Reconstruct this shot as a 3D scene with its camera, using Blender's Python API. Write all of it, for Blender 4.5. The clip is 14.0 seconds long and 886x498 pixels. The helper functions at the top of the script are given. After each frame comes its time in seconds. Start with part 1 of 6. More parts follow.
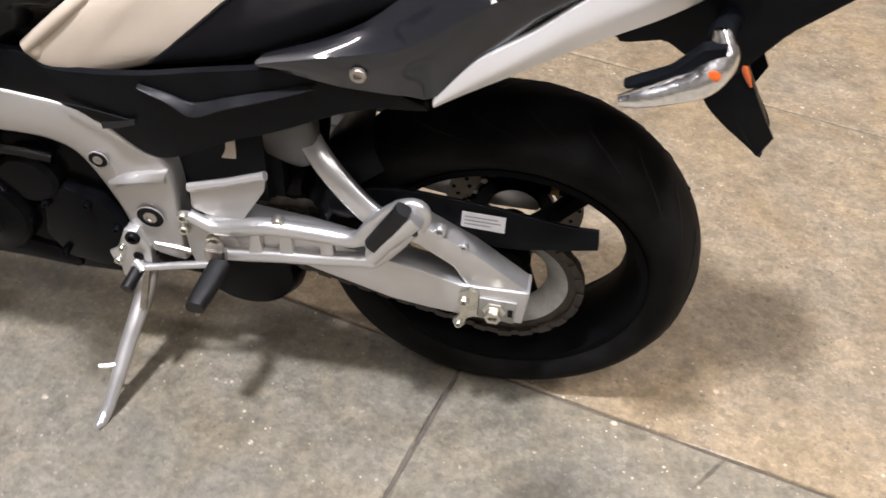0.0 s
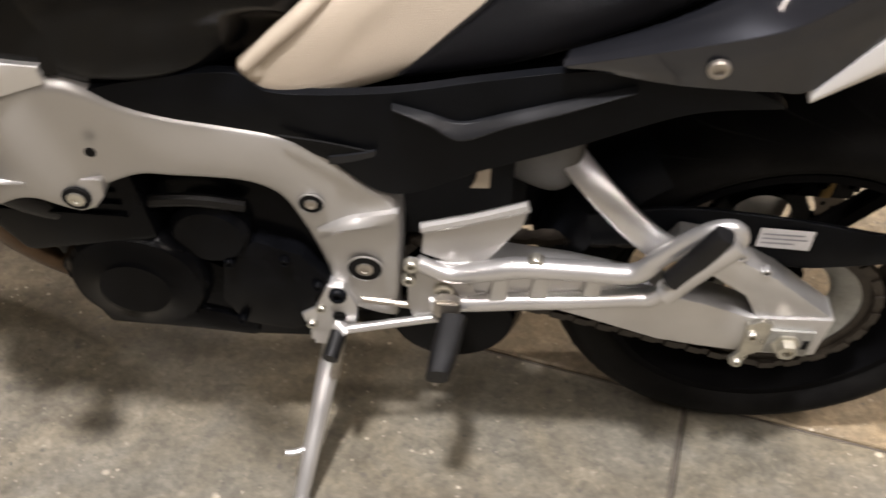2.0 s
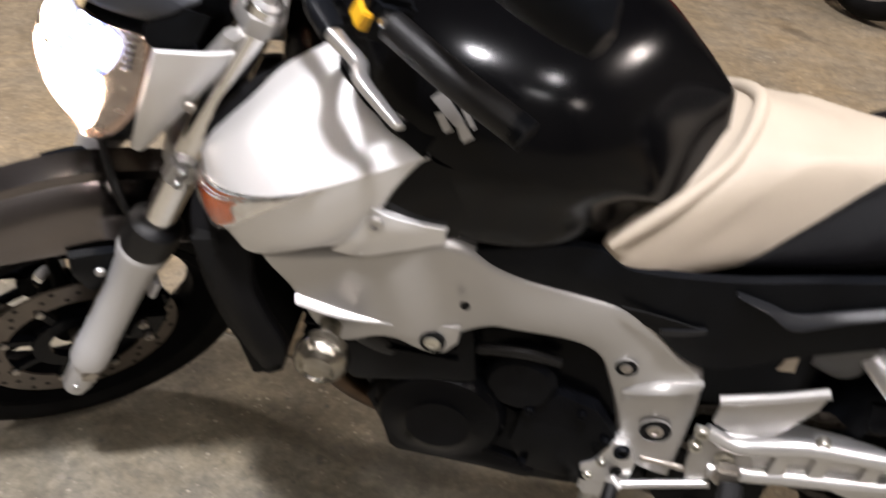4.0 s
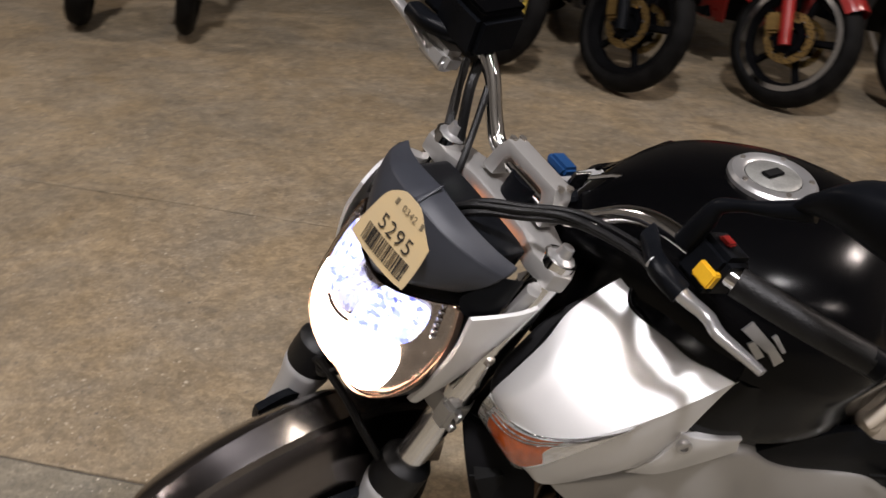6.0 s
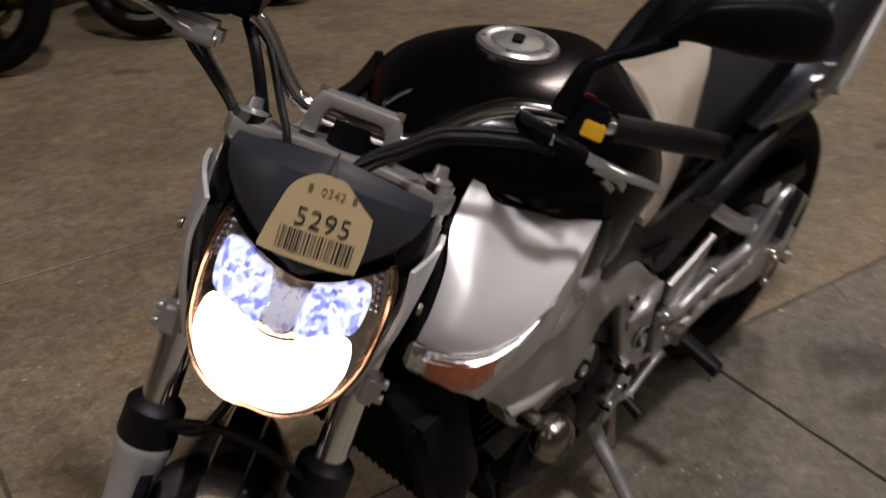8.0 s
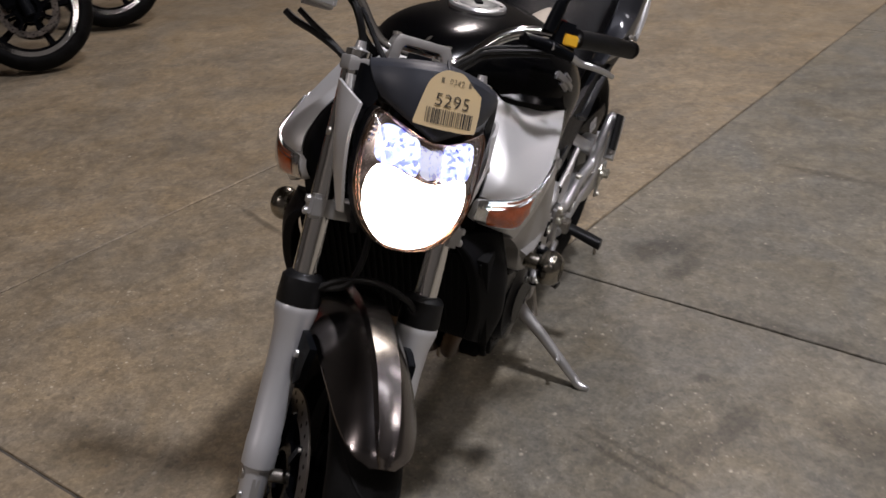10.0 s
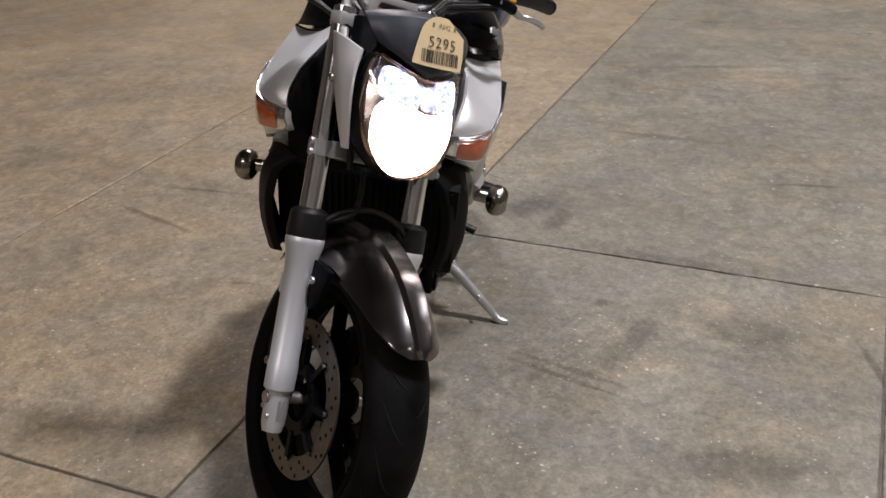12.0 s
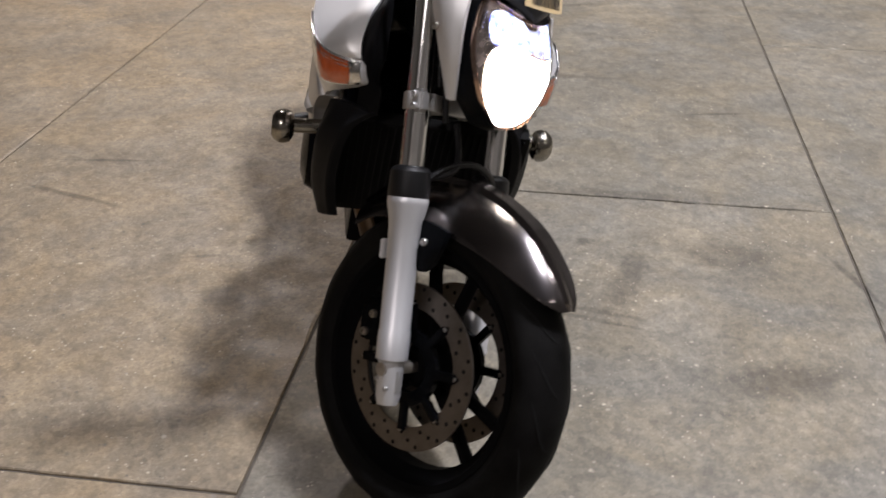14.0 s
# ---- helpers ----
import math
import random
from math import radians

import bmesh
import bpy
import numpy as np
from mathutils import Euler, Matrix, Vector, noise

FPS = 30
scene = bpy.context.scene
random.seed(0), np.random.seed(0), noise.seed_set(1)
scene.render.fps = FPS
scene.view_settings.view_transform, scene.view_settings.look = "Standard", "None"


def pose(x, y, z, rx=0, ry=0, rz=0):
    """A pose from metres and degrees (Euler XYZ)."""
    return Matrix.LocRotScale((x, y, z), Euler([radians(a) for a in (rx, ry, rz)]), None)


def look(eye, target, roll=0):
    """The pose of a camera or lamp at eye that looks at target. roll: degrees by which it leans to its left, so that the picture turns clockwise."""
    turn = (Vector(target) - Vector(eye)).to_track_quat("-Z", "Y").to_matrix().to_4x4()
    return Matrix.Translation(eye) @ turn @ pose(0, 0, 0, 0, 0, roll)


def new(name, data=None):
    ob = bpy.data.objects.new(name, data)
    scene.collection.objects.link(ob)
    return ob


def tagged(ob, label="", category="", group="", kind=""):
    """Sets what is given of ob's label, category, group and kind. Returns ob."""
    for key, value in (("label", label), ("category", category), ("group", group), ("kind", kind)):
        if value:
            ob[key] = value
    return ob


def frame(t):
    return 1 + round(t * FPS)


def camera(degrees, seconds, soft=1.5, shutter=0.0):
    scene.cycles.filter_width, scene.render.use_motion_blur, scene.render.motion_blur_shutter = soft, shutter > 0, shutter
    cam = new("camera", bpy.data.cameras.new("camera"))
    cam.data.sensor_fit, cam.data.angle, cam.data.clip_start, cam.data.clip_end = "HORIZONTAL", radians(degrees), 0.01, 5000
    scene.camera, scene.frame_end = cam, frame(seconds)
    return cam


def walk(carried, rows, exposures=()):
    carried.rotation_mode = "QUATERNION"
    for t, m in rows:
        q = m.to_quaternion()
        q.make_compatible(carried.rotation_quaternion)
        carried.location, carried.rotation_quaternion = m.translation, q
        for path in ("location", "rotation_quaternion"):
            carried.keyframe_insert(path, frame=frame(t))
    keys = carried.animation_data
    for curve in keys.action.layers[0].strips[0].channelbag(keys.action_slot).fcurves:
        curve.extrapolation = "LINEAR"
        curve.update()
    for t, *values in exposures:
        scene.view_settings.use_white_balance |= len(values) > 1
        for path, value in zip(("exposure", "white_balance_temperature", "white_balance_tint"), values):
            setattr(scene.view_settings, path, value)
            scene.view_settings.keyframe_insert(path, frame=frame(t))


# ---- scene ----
from mathutils.geometry import intersect_ray_tri
cam = camera(47.3, 14.0, soft=1.55, shutter=0.65)
PATH = [
    (0, (-0.022, 1.361, 1.389), (0.129, -0.171, 0.111), 5.6),
    (0.5, (0.117, 1.343, 1.36), (0.159, -0.211, 0.103), 6.4),
    (1, (0.218, 1.296, 1.335), (0.22, -0.24, 0.055), 6.3),
    (1.5, (0.325, 1.189, 1.275), (0.348, -0.326, -0.03), 4.4),
    (2, (0.451, 1.15, 1.215), (0.464, -0.392, -0.059), 3.8),
    (2.5, (0.574, 1.162, 1.176), (0.494, -0.428, -0.034), 6.4),
    (3, (0.648, 1.185, 1.18), (0.577, -0.438, 0.014), 7.8),
    (3.5, (0.716, 1.234, 1.212), (0.738, -0.428, 0.099), 7.8),
    (3.6, (0.703, 1.266, 1.22), (0.802, -0.417, 0.144), 6.8),
    (4, (0.788, 1.244, 1.295), (0.921, -0.428, 0.205), 7.8),
    (4.2, (0.812, 1.241, 1.319), (1.008, -0.439, 0.252), 7.2),
    (6.3, (1.382, 1.245, 1.439), (1.117, -0.512, 0.522), 3.4),
    (6.5, (1.422, 1.219, 1.438), (1.062, -0.517, 0.512), 2.8),
    (7, (1.523, 1.1, 1.402), (0.884, -0.56, 0.488), 0.4),
    (7.5, (1.647, 1.012, 1.411), (0.701, -0.452, 0.43), -1.7),
    (8, (1.827, 0.945, 1.408), (0.58, -0.256, 0.405), -2.0),
    (8.2, (1.911, 0.962, 1.423), (0.614, -0.188, 0.424), -2.4),
    (10.3, (2.72, 0.804, 1.442), (1.061, 0.146, 0.539), -2.5),
    (10.5, (2.768, 0.796, 1.444), (1.097, 0.168, 0.542), -2.5),
    (11, (2.899, 0.736, 1.438), (1.184, 0.221, 0.546), -2.7),
    (11.5, (2.995, 0.611, 1.421), (1.243, 0.231, 0.534), -1.6),
    (12, (3.024, 0.532, 1.401), (1.251, 0.245, 0.52), -1.6),
    (12.5, (3.027, 0.409, 1.42), (1.25, 0.236, 0.52), -0.9),
    (13, (3.005, 0.255, 1.43), (1.239, 0.199, 0.492), -0.3),
    (13.5, (2.982, 0.075, 1.398), (1.225, 0.154, 0.445), 0.2),
    (14, (2.979, -0.101, 1.387), (1.243, 0.088, 0.412), 0.5),
]
walk(cam, [(t, look(eye, target, roll)) for t, eye, target, roll in PATH], [(0, 0.24, 6200, 10), (1, 0.17, 6200, 10), (1.5, 0.07, 6150, 9), (2, 0.06, 6700, 9), (3.5, -0.04, 6750, 10), (4.2, -0.08, 6350, 9), (6.5, -0.92, 6550, 10), (7, -1.13, 6550, 10), (8.2, -1.76, 6750, 13), (10.5, -1.04, 6150, 11), (12, -0.68, 6200, 10), (14, -0.48, 6100, 10)])

# ---------------- world and lamps ----------------
world = bpy.data.worlds.new("world")
scene.world = world
world.use_nodes = True
world.node_tree.nodes["Background"].inputs[0].default_value = (0.9, 0.78, 0.62, 1)
world.node_tree.nodes["Background"].inputs[1].default_value = 0.03


def ceiling_or_fill_lamp(x, y, z, w, h, power, color):
    data = bpy.data.lights.new("ceiling_or_fill_lamp", "AREA")
    data.shape, data.size, data.size_y, data.energy, data.color = "RECTANGLE", w, h, power, color
    ob = new("ceiling_or_fill_lamp", data)
    ob.matrix_world = pose(x, y, z)
    return ob


ceiling_or_fill_lamp(1.3, 2.78, 7.82, 0.54, 0.54, 1150, (1.0, 0.96, 1.0))
# unseen lamp set where bodywork facets would mirror a highlight
ceiling_or_fill_lamp(-2.6, 3.3, 7.82, 0.8, 0.8, 230, (1.0, 0.95, 0.96))
ceiling_or_fill_lamp(1.3, 5.7, 7.82, 1.4, 0.8, 205, (1.0, 0.90, 0.84))
# unseen lamp added for the tail cover's top to mirror
ceiling_or_fill_lamp(-2.6, 6.9, 7.82, 1.6, 1.0, 120, (1.0, 0.95, 0.96))
# unseen fill lights floating below the ceiling, added to lift shadowed areas
for lx, ly, lw in ((-4.5, -1.0, 350), (5.5, -2.5, 200), (5.5, 4.0, 50), (-4.5, 4.0, 120)):
    ceiling_or_fill_lamp(lx, ly, 5.0, 1.2, 0.4, lw, (1.0, 0.87, 0.81))

# ---------------- materials ----------------
def mat(name, color, rough=0.5, metal=0.0, spots=0.12, scale=12.0, bump=0.0, bump_scale=400.0, coat=0.0, rough_var=0.1, second=None, spec=0.5):
    """A surface with colour and roughness that vary at two scales and a fine relief."""
    m = bpy.data.materials.new(name)
    m.use_nodes = True
    n, l = m.node_tree.nodes, m.node_tree.links
    b = n["Principled BSDF"]
    tc = n.new("ShaderNodeTexCoord")
    big = n.new("ShaderNodeTexNoise")
    big.inputs["Scale"].default_value, big.inputs["Detail"].default_value = scale, 6
    l.new(tc.outputs["Object"], big.inputs["Vector"])
    fine = n.new("ShaderNodeTexNoise")
    fine.inputs["Scale"].default_value, fine.inputs["Detail"].default_value = bump_scale, 3
    l.new(tc.outputs["Object"], fine.inputs["Vector"])
    add = n.new("ShaderNodeMath")
    add.operation = "MULTIPLY_ADD"
    add.inputs[1].default_value, add.inputs[2].default_value = 0.35, 0.0
    l.new(fine.outputs[0], add.inputs[0])
    l.new(big.outputs[0], add.inputs[2])
    ramp = n.new("ShaderNodeValToRGB")
    ramp.color_ramp.elements[0].position, ramp.color_ramp.elements[1].position = 0.42, 0.92
    c = second or color
    ramp.color_ramp.elements[0].color = (*[v * (1 - spots) for v in color], 1)
    ramp.color_ramp.elements[1].color = (*[min(1, v * (1 + spots)) for v in c], 1)
    l.new(add.outputs[0], ramp.inputs[0])
    l.new(ramp.outputs[0], b.inputs["Base Color"])
    mr = n.new("ShaderNodeMapRange")
    mr.inputs["To Min"].default_value, mr.inputs["To Max"].default_value = max(0.02, rough - rough_var), min(1, rough + rough_var)
    l.new(big.outputs[0], mr.inputs["Value"])
    l.new(mr.outputs[0], b.inputs["Roughness"])
    b.inputs["Metallic"].default_value = metal
    b.inputs["Coat Weight"].default_value = coat
    b.inputs["Specular IOR Level"].default_value = spec
    b.inputs["Coat Roughness"].default_value = 0.06
    if bump:
        bp = n.new("ShaderNodeBump")
        bp.inputs["Strength"].default_value, bp.inputs["Distance"].default_value = bump, 0.002
        l.new(fine.outputs[0], bp.inputs["Height"])
        l.new(bp.outputs[0], b.inputs["Normal"])
    return m


def glow(name, color, strength, facets=0):
    m = bpy.data.materials.new(name)
    m.use_nodes = True
    n, l = m.node_tree.nodes, m.node_tree.links
    b = n["Principled BSDF"]
    b.inputs["Base Color"].default_value = (*color, 1)
    b.inputs["Emission Color"].default_value = (*color, 1)
    b.inputs["Emission Strength"].default_value = strength
    if facets:
        # facetted reflector put into the glow colour: bulb's white light, its blue edge
        tc, warp, jit, cell = n.new("ShaderNodeTexCoord"), n.new("ShaderNodeTexNoise"), n.new("ShaderNodeVectorMath"), n.new("ShaderNodeTexVoronoi")
        warp.inputs["Scale"].default_value = facets * 0.5
        jit.operation, jit.inputs[1].default_value = "MULTIPLY_ADD", (0.02, 0.02, 0.02)
        cell.inputs["Scale"].default_value = facets
        l.new(tc.outputs["Object"], warp.inputs["Vector"])
        l.new(warp.outputs["Color"], jit.inputs[0])
        l.new(tc.outputs["Object"], jit.inputs[2])
        l.new(jit.outputs[0], cell.inputs["Vector"])
        pick, ramp = n.new("ShaderNodeSeparateColor"), n.new("ShaderNodeValToRGB")
        l.new(cell.outputs["Color"], pick.inputs[0])
        l.new(pick.outputs[0], ramp.inputs[0])
        e = ramp.color_ramp.elements
        e[0].position, e[0].color = 0.0, (0.05, 0.05, 0.25, 1)
        e[1].position, e[1].color = 1.0, (1, 1, 1, 1)
        for at, c in ((0.18, (0.16, 0.18, 0.85, 1)), (0.40, (0.62, 0.72, 1, 1))):
            k = e.new(at)
            k.color = c
        l.new(ramp.outputs[0], b.inputs["Emission Color"])
    return m


def clear(name, color=(1, 1, 1), tint=0.1, rough=0.05):
    """Clear or tinted plastic: see-through, glossier at a slant."""
    m = bpy.data.materials.new(name)
    m.use_nodes = True
    n, l = m.node_tree.nodes, m.node_tree.links
    n.remove(n["Principled BSDF"])
    out = n["Material Output"]
    tr, gl, mx, fr = n.new("ShaderNodeBsdfTransparent"), n.new("ShaderNodeBsdfGlossy"), n.new("ShaderNodeMixShader"), n.new("ShaderNodeLayerWeight")
    tr.inputs[0].default_value = (*[1 - tint * (1 - c) for c in color], 1)
    gl.inputs["Roughness"].default_value = rough
    pw, ad = n.new("ShaderNodeMath"), n.new("ShaderNodeMath")
    pw.operation, ad.operation = "POWER", "MULTIPLY_ADD"
    fr.inputs[0].default_value, pw.inputs[1].default_value = 0.5, 4.0
    ad.inputs[1].default_value, ad.inputs[2].default_value = 0.85, 0.05
    l.new(fr.outputs["Facing"], pw.inputs[0])
    l.new(pw.outputs[0], ad.inputs[0])
    l.new(ad.outputs[0], mx.inputs[0])
    l.new(tr.outputs[0], mx.inputs[1])
    l.new(gl.outputs[0], mx.inputs[2])
    l.new(mx.outputs[0], out.inputs[0])
    return m


SILVER = mat("silver_paint", (0.75, 0.745, 0.74), 0.47, 0.64, 0.05, 5, 0.03, 900, coat=0.35)
FRAME = mat("frame_silver", (0.44, 0.43, 0.415), 0.38, 0.62, 0.06, 8, 0.06, 700, coat=0.15)
ALU = mat("satin_aluminium", (0.60, 0.595, 0.59), 0.32, 0.82, 0.08, 14, 0.05, 500)
CAST = mat("cast_aluminium", (0.30, 0.30, 0.28), 0.5, 0.6, 0.3, 30, 0.25, 300)
CHROME = mat("chrome", (0.86, 0.85, 0.84), 0.13, 1.0, 0.06, 20, 0.0, 300, rough_var=0.05)
STEEL = mat("worn_steel", (0.38, 0.35, 0.31), 0.36, 0.9, 0.3, 40, 0.1, 300)
FORK = mat("bright_fork_paint", (0.56, 0.56, 0.57), 0.40, 0.5, 0.05, 8, 0.05, 700, coat=0.2)
DISC = mat("disc_steel", (0.130, 0.110, 0.092), 0.36, 0.8, 0.25, 30, 0.05, 600)
COPPER = mat("copper_tinted_chrome", (0.56, 0.41, 0.34), 0.14, 1.0, 0.1, 20)
OILY = mat("oily_chain_steel", (0.030, 0.024, 0.018), 0.4, 0.5, 0.4, 60, 0.2, 300)
ZINC = mat("zinc", (0.55, 0.53, 0.46), 0.3, 0.9, 0.2, 50)
BLACK = mat("black_plastic", (0.0046, 0.0052, 0.0066), 0.32, 0.0, 0.3, 25, 0.12, 1400, spec=0.06)
GLOSS = mat("black_gloss_paint", (0.0015, 0.0015, 0.0018), 0.17, 0.0, 0.2, 8, 0.0, 300, coat=0.0, rough_var=0.04, spec=0.16)
TAILP = mat("black_metallic_paint", (0.013, 0.014, 0.018), 0.34, 0.5, 0.2, 8, 0.0, 300, coat=1.0, rough_var=0.05, spec=0.3)
SLIDER = mat("scratched_dark_chrome", (0.30, 0.28, 0.24), 0.2, 1.0, 0.35, 45, 0.2, 200)
WALLC = mat("lamp_side_reflector", (0.42, 0.36, 0.33), 0.25, 1.0, 0.3, 50)
FENDER = mat("dark_fender_paint", (0.165, 0.150, 0.148), 0.22, 1.0, 0.15, 9, 0.0, 300, coat=0.5, rough_var=0.05)
ENGINE = mat("black_engine_paint", (0.0024, 0.0026, 0.0033), 0.20, 0.0, 0.4, 22, 0.08, 350, spec=0.06)
RUBBER = mat("tyre_rubber", (0.0029, 0.0028, 0.0028), 0.6, 0.0, 0.35, 18, 0.3, 260, second=(0.0058, 0.0056, 0.0054), spec=0.06)
# black plastic made paler and shinier: highlight on ridge and vent blade put into the colour
RIDGE = mat("highlight_black_plastic", (0.010, 0.0105, 0.012), 0.32, 0.0, 0.3, 25, 0.1, 1400, spec=0.3)
SOFT = mat("black_rubber", (0.0035, 0.0035, 0.004), 0.46, 0.0, 0.3, 40, 0.3, 500, spec=0.35)
VINYL = mat("black_vinyl", (0.0022, 0.0022, 0.0028), 0.36, 0.0, 0.2, 12, 0.4, 900, spec=0.09)
BEIGE = mat("beige_vinyl", (0.42, 0.36, 0.285), 0.48, 0.0, 0.08, 10, 0.4, 700)
ribs, relief = BEIGE.node_tree.nodes.new("ShaderNodeTexWave"), BEIGE.node_tree.nodes.new("ShaderNodeBump")
ribs.bands_direction = "Z"
ribs.inputs["Scale"].default_value, ribs.inputs["Distortion"].default_value = 120.0, 0.6
relief.inputs["Strength"].default_value, relief.inputs["Distance"].default_value = 0.22, 0.0004
BEIGE.node_tree.links.new(BEIGE.node_tree.nodes["Texture Coordinate"].outputs["Object"], ribs.inputs["Vector"])
BEIGE.node_tree.links.new(ribs.outputs["Fac"], relief.inputs["Height"])
BEIGE.node_tree.links.new(BEIGE.node_tree.nodes["Bump"].outputs[0], relief.inputs["Normal"])
BEIGE.node_tree.links.new(relief.outputs[0], BEIGE.node_tree.nodes["Principled BSDF"].inputs["Normal"])
RIM = mat("black_rim_paint", (0.0032, 0.0032, 0.0036), 0.6, 0.0, 0.3, 25, spec=0.03)
VISOR = mat("grey_visor_paint", (0.032, 0.035, 0.044), 0.42, 0.1, 0.15, 14, 0.1, 800, spec=0.45)
PAPER = mat("cream_paper", (0.66, 0.52, 0.31), 0.6, 0.0, 0.14, 30, 0.2, 700, second=(0.56, 0.42, 0.22))
INK = mat("black_ink", (0.02, 0.018, 0.016), 0.7)
INK_BROWN = mat("barcode_ink", (0.16, 0.125, 0.075), 0.7)
WHITE = mat("white_label", (0.70, 0.70, 0.72), 0.5, 0.0, 0.12, 60)
YELLOW = mat("yellow_switch", (0.75, 0.42, 0.02), 0.4)
RED = mat("red_paint", (0.22, 0.010, 0.008), 0.3, 0.0, 0.15, 8, coat=0.3)
GOLD = mat("gold_anodised", (0.20, 0.13, 0.045), 0.35, 0.8, 0.2, 30)
YRIM = mat("yellow_rim_paint", (0.5, 0.36, 0.06), 0.4, 0.2, 0.2, 20)
BLUE = mat("blue_fob", (0.008, 0.045, 0.14), 0.4)
AMBER = mat("amber_plastic", (0.50, 0.09, 0.012), 0.2, 0.0, 0.25, 90, 0.3, 250, coat=0.7)
REDLENS = mat("red_plastic", (0.5, 0.03, 0.02), 0.2, 0.0, 0.2, 60, coat=0.7)
LAMPBACK = mat("lamp_back", (0.85, 0.85, 0.85), 0.18, 1.0, 0.2, 120, 0.5, 150)
REFLECT = mat("lamp_reflector", (0.62, 0.62, 0.66), 0.10, 1.0, 0.15, 60, 0.6, 120)
HEADER = mat("heat_stained_steel", (0.10, 0.065, 0.04), 0.4, 0.85, 0.4, 16)
SHROUD = mat("matt_black_plastic", (0.0065, 0.0065, 0.0072), 0.5, 0.0, 0.3, 20, 0.2, 700, spec=0.07)
DARK = mat("dark_recess", (0.008, 0.008, 0.008), 0.8, spec=0.1)
CLEAR = clear("clear_lens", (1, 1, 1), 0.06, 0.04)
LIT = glow("lit_low_beam", (1.0, 0.90, 0.76), 34.0)
PARK = glow("lit_position_lamp", (0.36, 0.44, 1.0), 3.6, 150)
# no lamp: its glow stands in for bulb light bouncing off the reflector
GLINT = glow("reflector_glow", (0.5, 0.5, 0.6), 0.9, 170)
DASH = glow("lit_dash", (1.0, 0.28, 0.02), 2.0)
TAIL = glow("lit_tail_lamp", (1.0, 0.06, 0.03), 2.5)


